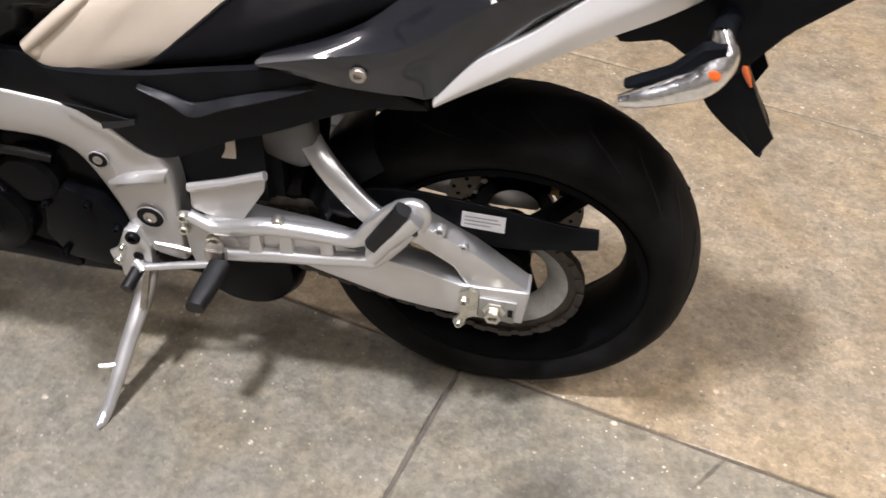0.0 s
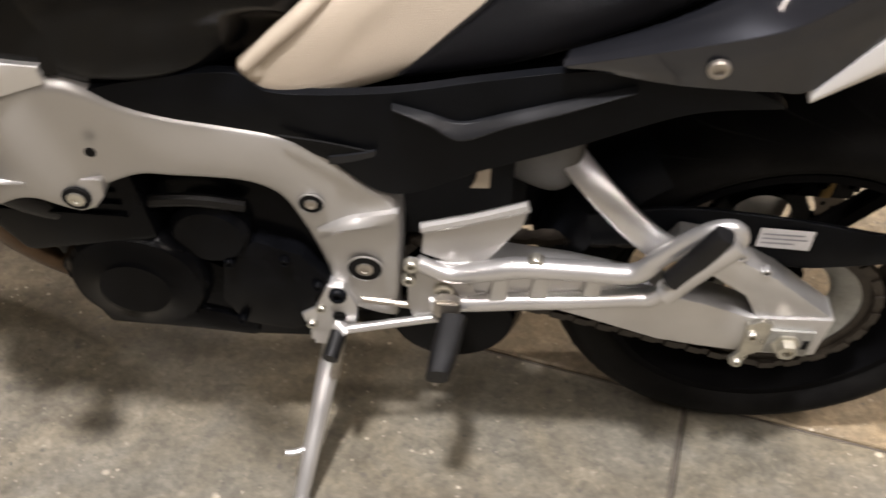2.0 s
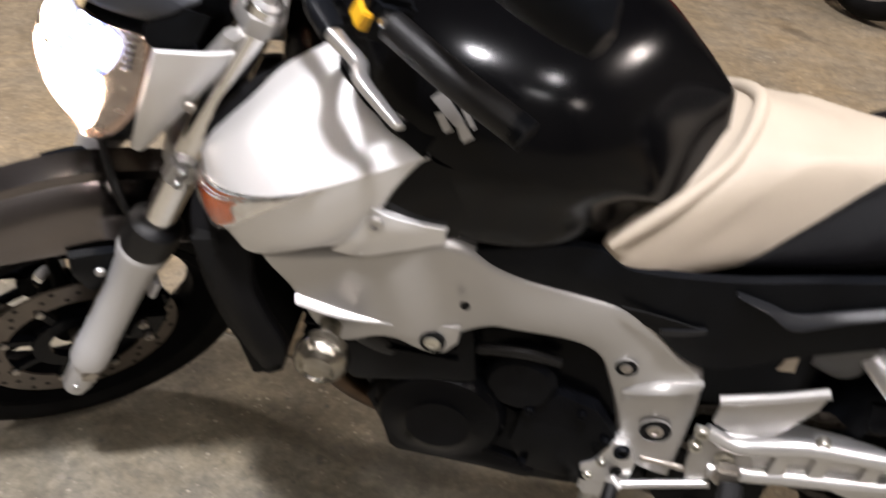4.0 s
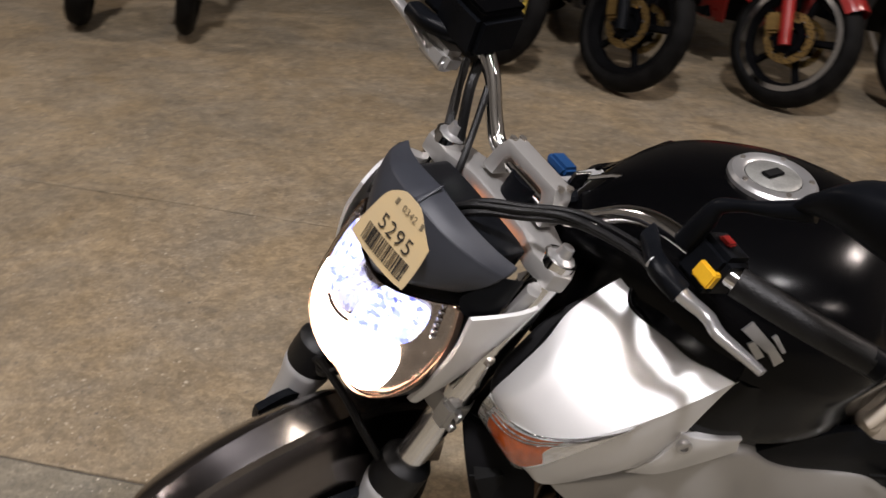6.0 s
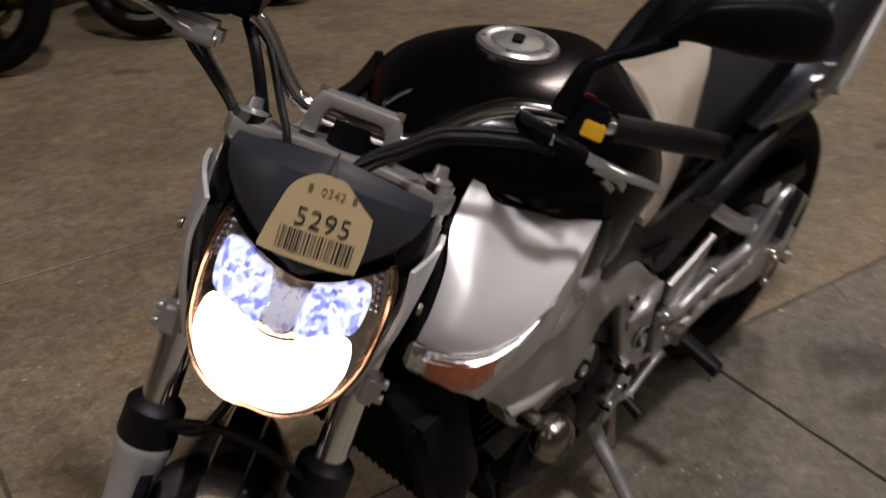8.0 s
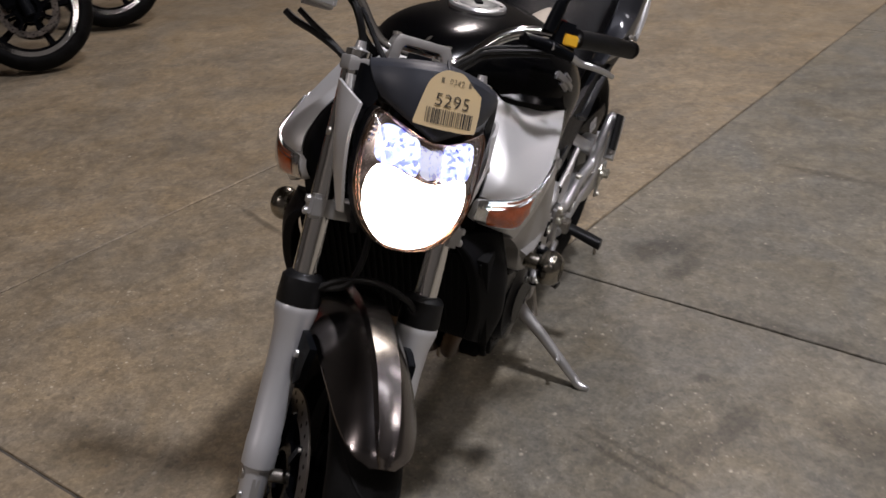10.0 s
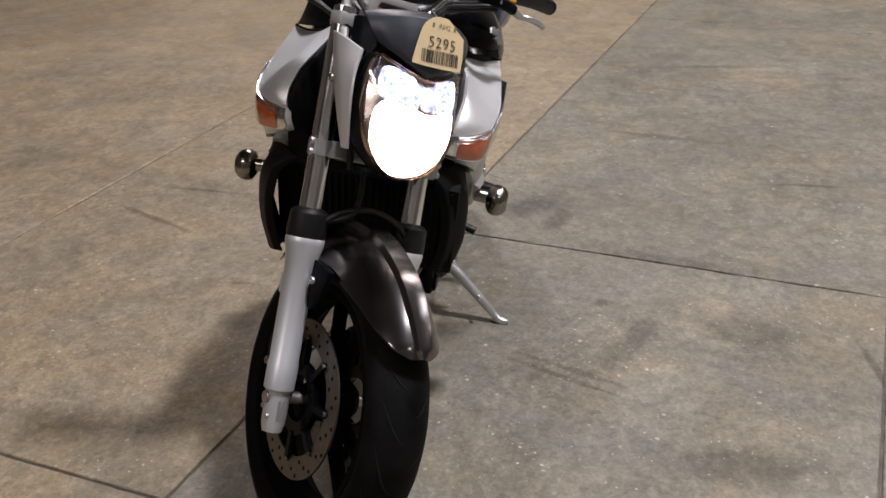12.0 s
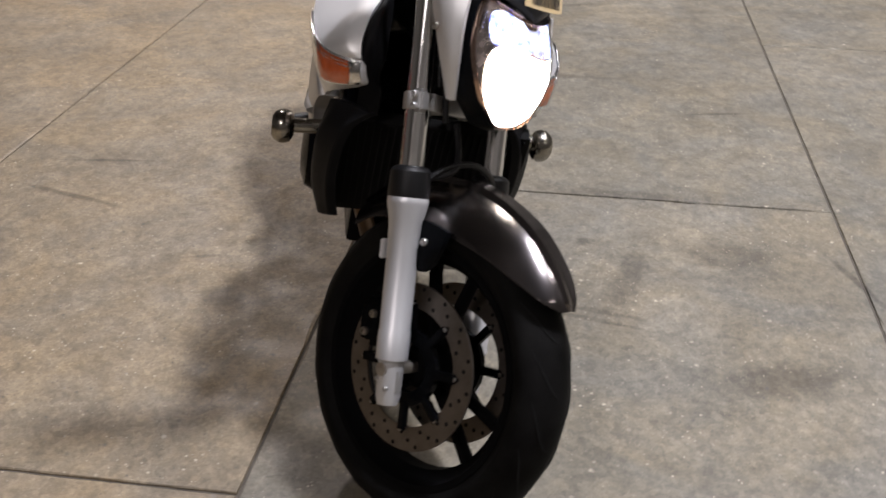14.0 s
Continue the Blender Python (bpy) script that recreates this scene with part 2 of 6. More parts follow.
def concrete(name, low, high):
    m = bpy.data.materials.new(name)
    m.use_nodes = True
    n, l = m.node_tree.nodes, m.node_tree.links
    b = n["Principled BSDF"]
    geo = n.new("ShaderNodeNewGeometry")
    info = n.new("ShaderNodeObjectInfo")

    def tex(scale, detail=6, rough=0.55, distort=0.0):
        t = n.new("ShaderNodeTexNoise")
        t.inputs["Scale"].default_value, t.inputs["Detail"].default_value = scale, detail
        t.inputs["Roughness"].default_value, t.inputs["Distortion"].default_value = rough, distort
        l.new(geo.outputs["Position"], t.inputs["Vector"])
        return t

    def ramp(src, a, c, ca, cc):
        r = n.new("ShaderNodeValToRGB")
        r.color_ramp.elements[0].position, r.color_ramp.elements[1].position = a, c
        r.color_ramp.elements[0].color, r.color_ramp.elements[1].color = (*ca, 1), (*cc, 1)
        l.new(src, r.inputs[0])
        return r

    def mix(kind, fac, a, c):
        x = n.new("ShaderNodeMix")
        x.data_type, x.blend_type = "RGBA", kind
        if isinstance(fac, float):
            x.inputs[0].default_value = fac
        else:
            l.new(fac, x.inputs[0])
        l.new(a, x.inputs[6])
        l.new(c, x.inputs[7])
        return x.outputs[2]

    def math_node(op, a, c=None):
        k = n.new("ShaderNodeMath")
        k.operation = op
        for i, v in enumerate((a, c)):
            if isinstance(v, (int, float)):
                k.inputs[i].default_value = v
            elif v is not None:
                l.new(v, k.inputs[i])
        return k.outputs[0]

    def rgb(c):
        k = n.new("ShaderNodeRGB")
        k.outputs[0].default_value = (*c, 1)
        return k.outputs[0]

    base = ramp(tex(1.3, 8, 0.62).outputs[0], 0.3, 0.7, low, high)
    tint = ramp(info.outputs["Random"], 0.0, 1.0, (0.93, 0.93, 0.92), (1.04, 1.02, 1.0))
    col = mix("MULTIPLY", 1.0, base.outputs[0], tint.outputs[0])
    blot = ramp(tex(3.4, 7, 0.66, 0.5).outputs[0], 0.35, 0.60, (0.70, 0.69, 0.66), (1.06, 1.06, 1.045))
    col = mix("MULTIPLY", 0.55, col, blot.outputs[0])
    hue = ramp(tex(2.6, 7, 0.68, 0.6).outputs[0], 0.38, 0.62, (0.945, 0.985, 1.0), (1.07, 1.0, 0.82))
    col = mix("MULTIPLY", 0.75, col, hue.outputs[0])
    grit = ramp(tex(34, 5, 0.75).outputs[0], 0.38, 0.62, (0.87, 0.87, 0.86), (1.09, 1.09, 1.08))
    col = mix("MULTIPLY", 1.0, col, grit.outputs[0])
    worn = ramp(tex(14, 6, 0.7).outputs[0], 0.36, 0.64, (0.80, 0.80, 0.80), (1.14, 1.14, 1.12))
    col = mix("MULTIPLY", 0.75, col, worn.outputs[0])
    speck = ramp(tex(95, 4, 0.75).outputs[0], 0.33, 0.67, (0.76, 0.75, 0.74), (1.20, 1.19, 1.17))
    col = mix("MULTIPLY", 0.75, col, speck.outputs[0])
    # dark spots, patches and tyre scuffs on the floor: place, size and turn of each
    sep = n.new("ShaderNodeSeparateXYZ")
    l.new(geo.outputs["Position"], sep.inputs[0])
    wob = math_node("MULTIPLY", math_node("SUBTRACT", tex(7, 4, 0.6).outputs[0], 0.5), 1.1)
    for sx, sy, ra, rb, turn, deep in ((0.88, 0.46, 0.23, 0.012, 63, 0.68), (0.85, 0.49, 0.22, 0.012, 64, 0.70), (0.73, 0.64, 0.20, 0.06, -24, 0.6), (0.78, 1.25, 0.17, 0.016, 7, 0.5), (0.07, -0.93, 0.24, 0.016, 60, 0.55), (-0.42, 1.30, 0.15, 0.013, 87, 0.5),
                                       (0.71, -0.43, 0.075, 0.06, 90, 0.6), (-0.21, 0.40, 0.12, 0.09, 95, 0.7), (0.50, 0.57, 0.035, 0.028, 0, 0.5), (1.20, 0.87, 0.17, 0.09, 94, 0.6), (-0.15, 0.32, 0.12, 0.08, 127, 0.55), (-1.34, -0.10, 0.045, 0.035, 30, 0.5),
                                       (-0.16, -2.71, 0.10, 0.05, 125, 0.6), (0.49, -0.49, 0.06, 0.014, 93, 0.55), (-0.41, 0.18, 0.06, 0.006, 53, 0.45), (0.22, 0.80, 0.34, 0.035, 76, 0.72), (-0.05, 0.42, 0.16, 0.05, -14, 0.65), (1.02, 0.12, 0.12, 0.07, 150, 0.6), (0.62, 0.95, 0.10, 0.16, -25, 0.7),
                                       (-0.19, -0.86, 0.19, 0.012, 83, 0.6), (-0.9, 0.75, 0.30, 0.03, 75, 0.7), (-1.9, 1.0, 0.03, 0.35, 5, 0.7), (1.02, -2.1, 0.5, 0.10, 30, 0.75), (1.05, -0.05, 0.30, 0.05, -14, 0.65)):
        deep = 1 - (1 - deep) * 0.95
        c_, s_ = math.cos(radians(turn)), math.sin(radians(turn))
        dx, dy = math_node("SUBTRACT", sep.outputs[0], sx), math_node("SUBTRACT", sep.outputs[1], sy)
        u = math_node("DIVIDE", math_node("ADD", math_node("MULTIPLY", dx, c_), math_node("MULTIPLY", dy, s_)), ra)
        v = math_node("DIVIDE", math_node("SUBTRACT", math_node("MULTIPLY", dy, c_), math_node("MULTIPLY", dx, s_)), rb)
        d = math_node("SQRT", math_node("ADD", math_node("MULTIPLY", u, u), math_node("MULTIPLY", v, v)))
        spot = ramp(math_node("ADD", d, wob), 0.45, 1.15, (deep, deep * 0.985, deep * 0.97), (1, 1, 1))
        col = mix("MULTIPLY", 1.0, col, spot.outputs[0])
    for scale, amount in ((46, 0.6), (95, 0.5)):
        cell = n.new("ShaderNodeTexVoronoi")
        cell.inputs["Scale"].default_value = scale
        jit = n.new("ShaderNodeVectorMath")
        jit.operation = "MULTIPLY_ADD"
        jit.inputs[1].default_value = (0.03, 0.03, 0.03)
        l.new(tex(26, 3).outputs["Color"], jit.inputs[0])
        l.new(geo.outputs["Position"], jit.inputs[2])
        l.new(jit.outputs[0], cell.inputs["Vector"])
        tone = n.new("ShaderNodeSeparateColor")
        l.new(cell.outputs["Color"], tone.inputs[0])
        chip = ramp(tone.outputs[0], 0.0, 1.0, (0.78, 0.78, 0.77), (1.20, 1.19, 1.16))
        col = mix("MULTIPLY", amount, col, chip.outputs[0])
    for scale, share in ((120, 0.78), (70, 0.80), (42, 0.91)):
        vor = n.new("ShaderNodeTexVoronoi")
        vor.inputs["Scale"].default_value = scale
        l.new(geo.outputs["Position"], vor.inputs["Vector"])
        pick = n.new("ShaderNodeSeparateColor")
        l.new(vor.outputs["Color"], pick.inputs[0])
        patch = ramp(tex(2.9, 5, 0.65).outputs[0], 0.45, 0.60, (0.2, 0.2, 0.2), (1, 1, 1))
        pits = ramp(tex(2.2, 5, 0.65).outputs[0], 0.42, 0.58, (1, 1, 1), (0.5, 0.5, 0.5))
        size = math_node("ADD", math_node("MULTIPLY", tex(scale * 2.2, 2).outputs[0], 0.45), math_node("MULTIPLY", pick.outputs[2], 0.28))
        near = ramp(math_node("ADD", vor.outputs["Distance"], size), 0.34, 0.54, (1, 1, 1), (0, 0, 0))
        light = ramp(pick.outputs[0], share, share + 0.05, (0, 0, 0), (0.8, 0.8, 0.8))
        dark = ramp(pick.outputs[1], share - 0.04, share + 0.01, (0, 0, 0), (0.8, 0.8, 0.8))
        col = mix("MIX", math_node("MULTIPLY", math_node("MULTIPLY", near.outputs[0], patch.outputs[0]), light.outputs[0]), col, rgb((0.62, 0.55, 0.43)))
        col = mix("MIX", math_node("MULTIPLY", math_node("MULTIPLY", near.outputs[0], pits.outputs[0]), dark.outputs[0]), col, rgb((0.075, 0.070, 0.065)))
    l.new(col, b.inputs["Base Color"])
    rr = ramp(tex(9, 5).outputs[0], 0.3, 0.7, (0.42, 0.42, 0.42), (0.75, 0.75, 0.75))
    l.new(rr.outputs[0], b.inputs["Roughness"])
    bp = n.new("ShaderNodeBump")
    bp.inputs["Strength"].default_value, bp.inputs["Distance"].default_value = 0.25, 0.003
    l.new(tex(120, 5, 0.7).outputs[0], bp.inputs["Height"])
    l.new(bp.outputs[0], b.inputs["Normal"])
    return m


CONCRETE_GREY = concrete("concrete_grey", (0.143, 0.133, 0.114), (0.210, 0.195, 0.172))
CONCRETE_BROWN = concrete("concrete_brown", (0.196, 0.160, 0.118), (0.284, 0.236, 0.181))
JOINT = mat("joint_dirt", (0.085, 0.073, 0.058), 0.9, 0.0, 0.4, 30, 0.5, 200)
# for the unseen walls, kept dark so they bounce and mirror little light
WALL = mat("wall_paint", (0.10, 0.092, 0.08), 0.85, 0.0, 0.2, 2)

# ---------------- mesh helpers ----------------
V = Vector


def cr(pts, n, closed=False):
    """n points along a smooth curve through pts."""
    pts = [V(p) for p in pts]
    k, out = len(pts), []
    if k == 1:
        return pts * n
    for i in range(n):
        u = i / n * k if closed else i / (n - 1) * (k - 1)
        a = min(int(u), k - 1 if closed else k - 2)
        t = u - a
        if closed:
            p = [pts[(a + j) % k] for j in (-1, 0, 1, 2)]
        else:
            p = [pts[max(0, a - 1)], pts[a], pts[a + 1], pts[min(k - 1, a + 2)]]
            if a == 0:
                p[0] = p[1] * 2 - p[2]
            if a == k - 2:
                p[3] = p[2] * 2 - p[1]
        out.append(0.5 * ((2 * p[1]) + (p[2] - p[0]) * t + (2 * p[0] - 5 * p[1] + 4 * p[2] - p[3]) * t * t + (3 * p[1] - p[0] - 3 * p[2] + p[3]) * t ** 3))
    return out


def skin(rings, closed=True, caps=True, bm=None):
    bm = bm or bmesh.new()
    rows = [[bm.verts.new(p) for p in r] for r in rings]
    m = len(rows[0])
    for a, b in zip(rows, rows[1:]):
        for j in range(m if closed else m - 1):
            q = [a[j], a[(j + 1) % m], b[(j + 1) % m], b[j]]
            bm.faces.new(q)
    if caps and closed:
        bm.faces.new(rows[0][::-1])
        bm.faces.new(rows[-1])
    return bm


def tidy(bm):
    bmesh.ops.remove_doubles(bm, verts=bm.verts, dist=1e-5)
    bmesh.ops.recalc_face_normals(bm, faces=bm.faces)
    return bm


def loft(rings, nu, nv, closed=True, caps=True):
    rs = [cr(r, nv, closed) for r in rings]
    cols = [cr([r[j] for r in rs], nu) for j in range(nv)]
    return tidy(skin([[cols[j][i] for j in range(nv)] for i in range(nu)], closed, caps))


def panel(rows, off, nu=16, nv=24):
    """A curved sheet through rows of points, thickened by the vector off."""
    rs = [cr(r, nv) for r in rows]
    cols = [cr([r[j] for r in rs], nu) for j in range(nv)]
    g = [[cols[j][i] for j in range(nv)] for i in range(nu)]
    bm, off = bmesh.new(), V(off)
    f = [[bm.verts.new(p) for p in r] for r in g]
    b = [[bm.verts.new(p + off) for p in r] for r in g]
    for i in range(nu - 1):
        for j in range(nv - 1):
            bm.faces.new([f[i][j], f[i][j + 1], f[i + 1][j + 1], f[i + 1][j]])
            bm.faces.new([b[i][j], b[i + 1][j], b[i + 1][j + 1], b[i][j + 1]])
    for j in range(nv - 1):
        bm.faces.new([f[0][j], b[0][j], b[0][j + 1], f[0][j + 1]])
        bm.faces.new([f[-1][j], f[-1][j + 1], b[-1][j + 1], b[-1][j]])
    for i in range(nu - 1):
        bm.faces.new([f[i][0], f[i + 1][0], b[i + 1][0], b[i][0]])
        bm.faces.new([f[i][-1], b[i][-1], b[i + 1][-1], f[i + 1][-1]])
    return tidy(bm)


def plate(pts, y0, y1, bevel=0.002):
    """A flat outline in x and z, from y0 to y1, with rounded edges."""
    bm = bmesh.new()
    a = [bm.verts.new((p[0], y0, p[1])) for p in pts]
    b = [bm.verts.new((p[0], y1, p[1])) for p in pts]
    k = len(pts)
    bm.faces.new(a)
    bm.faces.new(b[::-1])
    for i in range(k):
        bm.faces.new([a[i], b[i], b[(i + 1) % k], a[(i + 1) % k]])
    bmesh.ops.recalc_face_normals(bm, faces=bm.faces)
    if bevel:
        bmesh.ops.bevel(bm, geom=list(bm.edges), offset=bevel, segments=2, affect="EDGES", profile=0.6, clamp_overlap=True)
    return bm


def tube(pts, r, n=12, steps=0, caps=True):
    """A round tube along a smooth curve; r is a number or one per point."""
    rr = r if isinstance(r, (list, tuple)) else [r] * len(pts)
    q = [V((*p, 0)[:3]) for p in pts]
    if steps:
        rad = [v[0] for v in cr([(x, 0, 0) for x in rr], steps)]
        q = cr(q, steps)
    else:
        rad = rr
    rings, up = [], None
    for i, p in enumerate(q):
        d = (q[min(i + 1, len(q) - 1)] - q[max(i - 1, 0)]).normalized()
        if up is None:
            up = d.orthogonal().normalized()
        up = (up - d * up.dot(d)).normalized()
        s = d.cross(up)
        rings.append([p + (up * math.cos(2 * math.pi * k / n) + s * math.sin(2 * math.pi * k / n)) * rad[i] for k in range(n)])
    return tidy(skin(rings, True, caps))


def lathe(profile, n=32, axis="y", at=(0, 0, 0), closed=False):
    """Turns (radius, along) pairs round an axis."""
    rings = []
    for r, a in profile:
        ring = []
        for k in range(n):
            c, s = math.cos(2 * math.pi * k / n) * r, math.sin(2 * math.pi * k / n) * r
            ring.append(V(at) + (V((c, a, s)) if axis == "y" else V((c, s, a)) if axis == "z" else V((a, c, s))))
        rings.append(ring)
    if closed:
        rings.append(rings[0])
    return tidy(skin(rings, True, not closed))


def box(x0, x1, y0, y1, z0, z1, bevel=0.003, seg=2):
    bm = bmesh.new()
    bmesh.ops.create_cube(bm, size=1, matrix=Matrix.Translation(((x0 + x1) / 2, (y0 + y1) / 2, (z0 + z1) / 2)) @ Matrix.Diagonal((abs(x1 - x0), abs(y1 - y0), abs(z1 - z0), 1)))
    if bevel:
        bmesh.ops.bevel(bm, geom=list(bm.edges), offset=bevel, segments=seg, affect="EDGES", clamp_overlap=True)
    return bm


def join(*bms):
    out = bms[0]
    for b in bms[1:]:
        me = bpy.data.meshes.new("tmp")
        b.to_mesh(me)
        out.from_mesh(me)
        bpy.data.meshes.remove(me)
        b.free()
    return out


def moved(bm, m):
    bmesh.ops.transform(bm, matrix=m, verts=bm.verts)
    return bm


def flip(bm, dx=0.0, dy=0.0):
    out = bm.copy()
    for v in out.verts:
        v.co.y = -v.co.y + dy
        v.co.x += dx
    bmesh.ops.reverse_faces(out, faces=out.faces)
    return out


def part(name, bm, material, parent, label="", angle=38, bevel=0.0):
    me = bpy.data.meshes.new(name)
    bm.to_mesh(me)
    bm.free()
    me.materials.append(material)
    me.polygons.foreach_set("use_smooth", [True] * len(me.polygons))
    me.set_sharp_from_angle(angle=radians(angle))
    ob = new(name, me)
    ob.parent = parent
    if bevel:
        md = ob.modifiers.new("edge", "BEVEL")
        md.width, md.segments, md.limit_method, md.angle_limit = bevel, 2, "ANGLE", radians(40)
    return tagged(ob, label)


def pair(name, bm, material, parent, label="", dx=0.0, dy=0.0, **kw):
    """The same part on the left and, mirrored, on the right."""
    other = flip(bm, dx, dy)
    return part(name, bm, material, parent, label, **kw), part(name, other, material, parent, label, **kw)


def bolt(x, y, z, r, h=0.008, out=1):
    """A hexagon-socket bolt head whose axis lies along y."""
    s = out
    return lathe([(0.0001, y), (r, y), (r, y + s * h * 0.7), (r * 0.85, y + s * h), (r * 0.5, y + s * h), (r * 0.45, y + s * h * 0.4), (0.0001, y + s * h * 0.4)], 14, "y", (x, 0, z))


def text_mesh(words, size):
    cu = bpy.data.curves.new("words", "FONT")
    cu.body, cu.size, cu.align_x, cu.align_y, cu.extrude, cu.offset, cu.space_character = words, size, "CENTER", "CENTER", 0.0002, -0.012 * size, 1.08
    ob = new("words", cu)
    bpy.context.view_layer.update()
    me = bpy.data.meshes.new_from_object(ob.evaluated_get(bpy.context.evaluated_depsgraph_get()))
    bpy.data.objects.remove(ob)
    bm = bmesh.new()
    bm.from_mesh(me)
    bpy.data.meshes.remove(me)
    return bm


# ---------------- the motorcycle's frames of reference ----------------
# its own axes: x forward, y to its left, z up; it leans to its left on the side stand
LEAN = Matrix.Translation((0, -0.02, 0)) @ Matrix.Rotation(radians(-9), 4, "X")
# the steered part: turned to full left lock about the raked steering axis
STEER = Matrix.Translation((1.131, 0, 0.94)) @ Matrix.Rotation(radians(-24.5), 4, "Y") @ Matrix.Rotation(radians(38), 4, "Z")

bike = new("motorcycle")
bike.matrix_world = LEAN
tagged(bike, "silver and black naked motorcycle leaning on its side stand, headlight lit", "motorcycle")


def s(bm):
    return moved(bm, STEER)


# ---------------- wheels ----------------
def tyre_mesh(R, half, rim, n=72, crown=0.05):
    prof = []
    for i in range(13):
        a = -math.pi / 2 + math.pi * i / 12
        prof.append((R - crown * (1 - math.cos(a)) - 0.004 * abs(math.sin(a)), half * math.sin(a)))
    inner = [(rim + 0.018, half * 0.93), (rim, half * 0.72), (rim - 0.002, 0), (rim, -half * 0.72), (rim + 0.018, -half * 0.93)]
    return lathe(prof + inner, n, "y", closed=True)


def rim_mesh(rim, half, n=56):
    return lathe([(rim + 0.006, half), (rim - 0.006, half), (rim - 0.014, half * 0.7), (rim - 0.03, half * 0.35), (rim - 0.03, -half * 0.35), (rim - 0.014, -half * 0.7),
                  (rim - 0.006, -half), (rim + 0.006, -half), (rim + 0.002, 0)], n, "y", closed=True)


def spoke_mesh(r0, r1, w0, w1, t, ang):
    rings = []
    for k in range(5):
        f = k / 4
        r, w, d = r0 + (r1 - r0) * f, w0 + (w1 - w0) * f - 0.006 * math.sin(f * math.pi), t * (1 - 0.25 * f)
        rings.append([(r, d * c, w * e) for e, c in ((-1, -0.4), (-0.6, -1), (0.6, -1), (1, -0.4), (1, 0.4), (0.6, 1), (-0.6, 1), (-1, 0.4))])
    return moved(tidy(skin(rings)), Matrix.Rotation(ang, 4, "Y"))


def disc_mesh(R, r, y, t=0.004):
    """A flat brake ring."""
    return lathe([(R, y - t / 2), (R, y + t / 2), (r, y + t / 2), (r, y - t / 2)], 60, "y", closed=True)


def drill_marks(R, r, y, n, hole):
    out = None
    for k in range(n):
        for j, rad in enumerate((r + (R - r) * 0.25, r + (R - r) * 0.55, r + (R - r) * 0.82)):
            a = 2 * math.pi * (k + j * 0.33) / n
            d = lathe([(0.0001, y - 0.0026), (hole, y - 0.0026), (hole, y + 0.0026), (0.0001, y + 0.0026)], 8, "y", (math.cos(a) * rad, 0, math.sin(a) * rad))
            out = join(out, d) if out else d
    return out


def build_wheel(name, parent, m, R, half, rim, spokes, turn, discs, tyre_mat, rim_mat, disc_mat, disc_r=(0.155, 0.10), lip=None, detail=True, pairs=False):
    w = part(name, moved(rim_mesh(rim, half * 0.82), m), rim_mat, parent)
    part("hub", moved(lathe([(0.0001, -0.05), (0.03, -0.05), (0.042, -0.035), (0.042, 0.035), (0.03, 0.05), (0.0001, 0.05)], 24), m), rim_mat, w)
    for k in range(spokes):
        a = radians(turn) + 2 * math.pi * (k // 2 if pairs else k) / (spokes // 2 if pairs else spokes) + (radians(-15 if k % 2 else 15) if pairs else 0)
        part("spoke", moved(spoke_mesh(0.035, rim - 0.02, 0.017 if pairs else 0.024, 0.012 if pairs else 0.019, 0.016, a), m), rim_mat, w)
    part("tyre", moved(tyre_mesh(R, half, rim), m), tyre_mat, w, "worn black road tyre", angle=50)
    if lip:
        part("rim_lip", moved(lathe([(rim + 0.012, half * 0.84), (rim - 0.012, half * 0.86), (rim - 0.012, half * 0.8), (rim + 0.012, half * 0.8)], 48, closed=True), m), lip, w)
        part("rim_lip", moved(lathe([(rim + 0.012, -half * 0.84), (rim - 0.012, -half * 0.86), (rim - 0.012, -half * 0.8), (rim + 0.012, -half * 0.8)], 48, closed=True), m), lip, w)
    for y in discs:
        d = part("brake_disc", moved(disc_mesh(disc_r[0], disc_r[1], y), m), disc_mat, w, "drilled steel brake disc")
        if detail:
            tagged(part("drill_holes", moved(drill_marks(disc_r[0], disc_r[1], y, 16, 0.004), m), DARK, w), kind="stuff")
            part("disc_carrier", moved(lathe([(0.045, y - 0.006), (0.07, y - 0.006), (0.07, y + 0.006), (0.045, y + 0.006)], 30, closed=True), m), ENGINE, w)
            for k in range(8):
                part("carrier_arm", moved(box(0.062, disc_r[1] + 0.008, -0.009 + y, 0.004 + y, -0.008, 0.008, 0.002), m @ Matrix.Rotation(2 * math.pi * k / 8, 4, "Y")), ENGINE, w)
                part("disc_rivet", moved(lathe([(0.0001, y - 0.008), (0.006, y - 0.008), (0.006, y + 0.008), (0.0001, y + 0.008)], 10, "y", (disc_r[1] + 0.003, 0, 0)), m @ Matrix.Rotation(2 * math.pi * k / 8, 4, "Y")), STEEL, w)
    return w


REAR = Matrix.Translation((0.0, 0, 0.321))
rear = build_wheel("rear_wheel", bike, REAR, 0.315, 0.09, 0.228, 3, -8, (-0.085,), RUBBER, RIM, DISC, (0.120, 0.078))
FRONT = STEER @ Matrix.Translation((0.035, 0, -0.722))
front = build_wheel("front_wheel", bike, FRONT, 0.298, 0.061, 0.220, 6, 40, (0.062, -0.062), RUBBER, RIM, DISC, (0.152, 0.108), pairs=True)


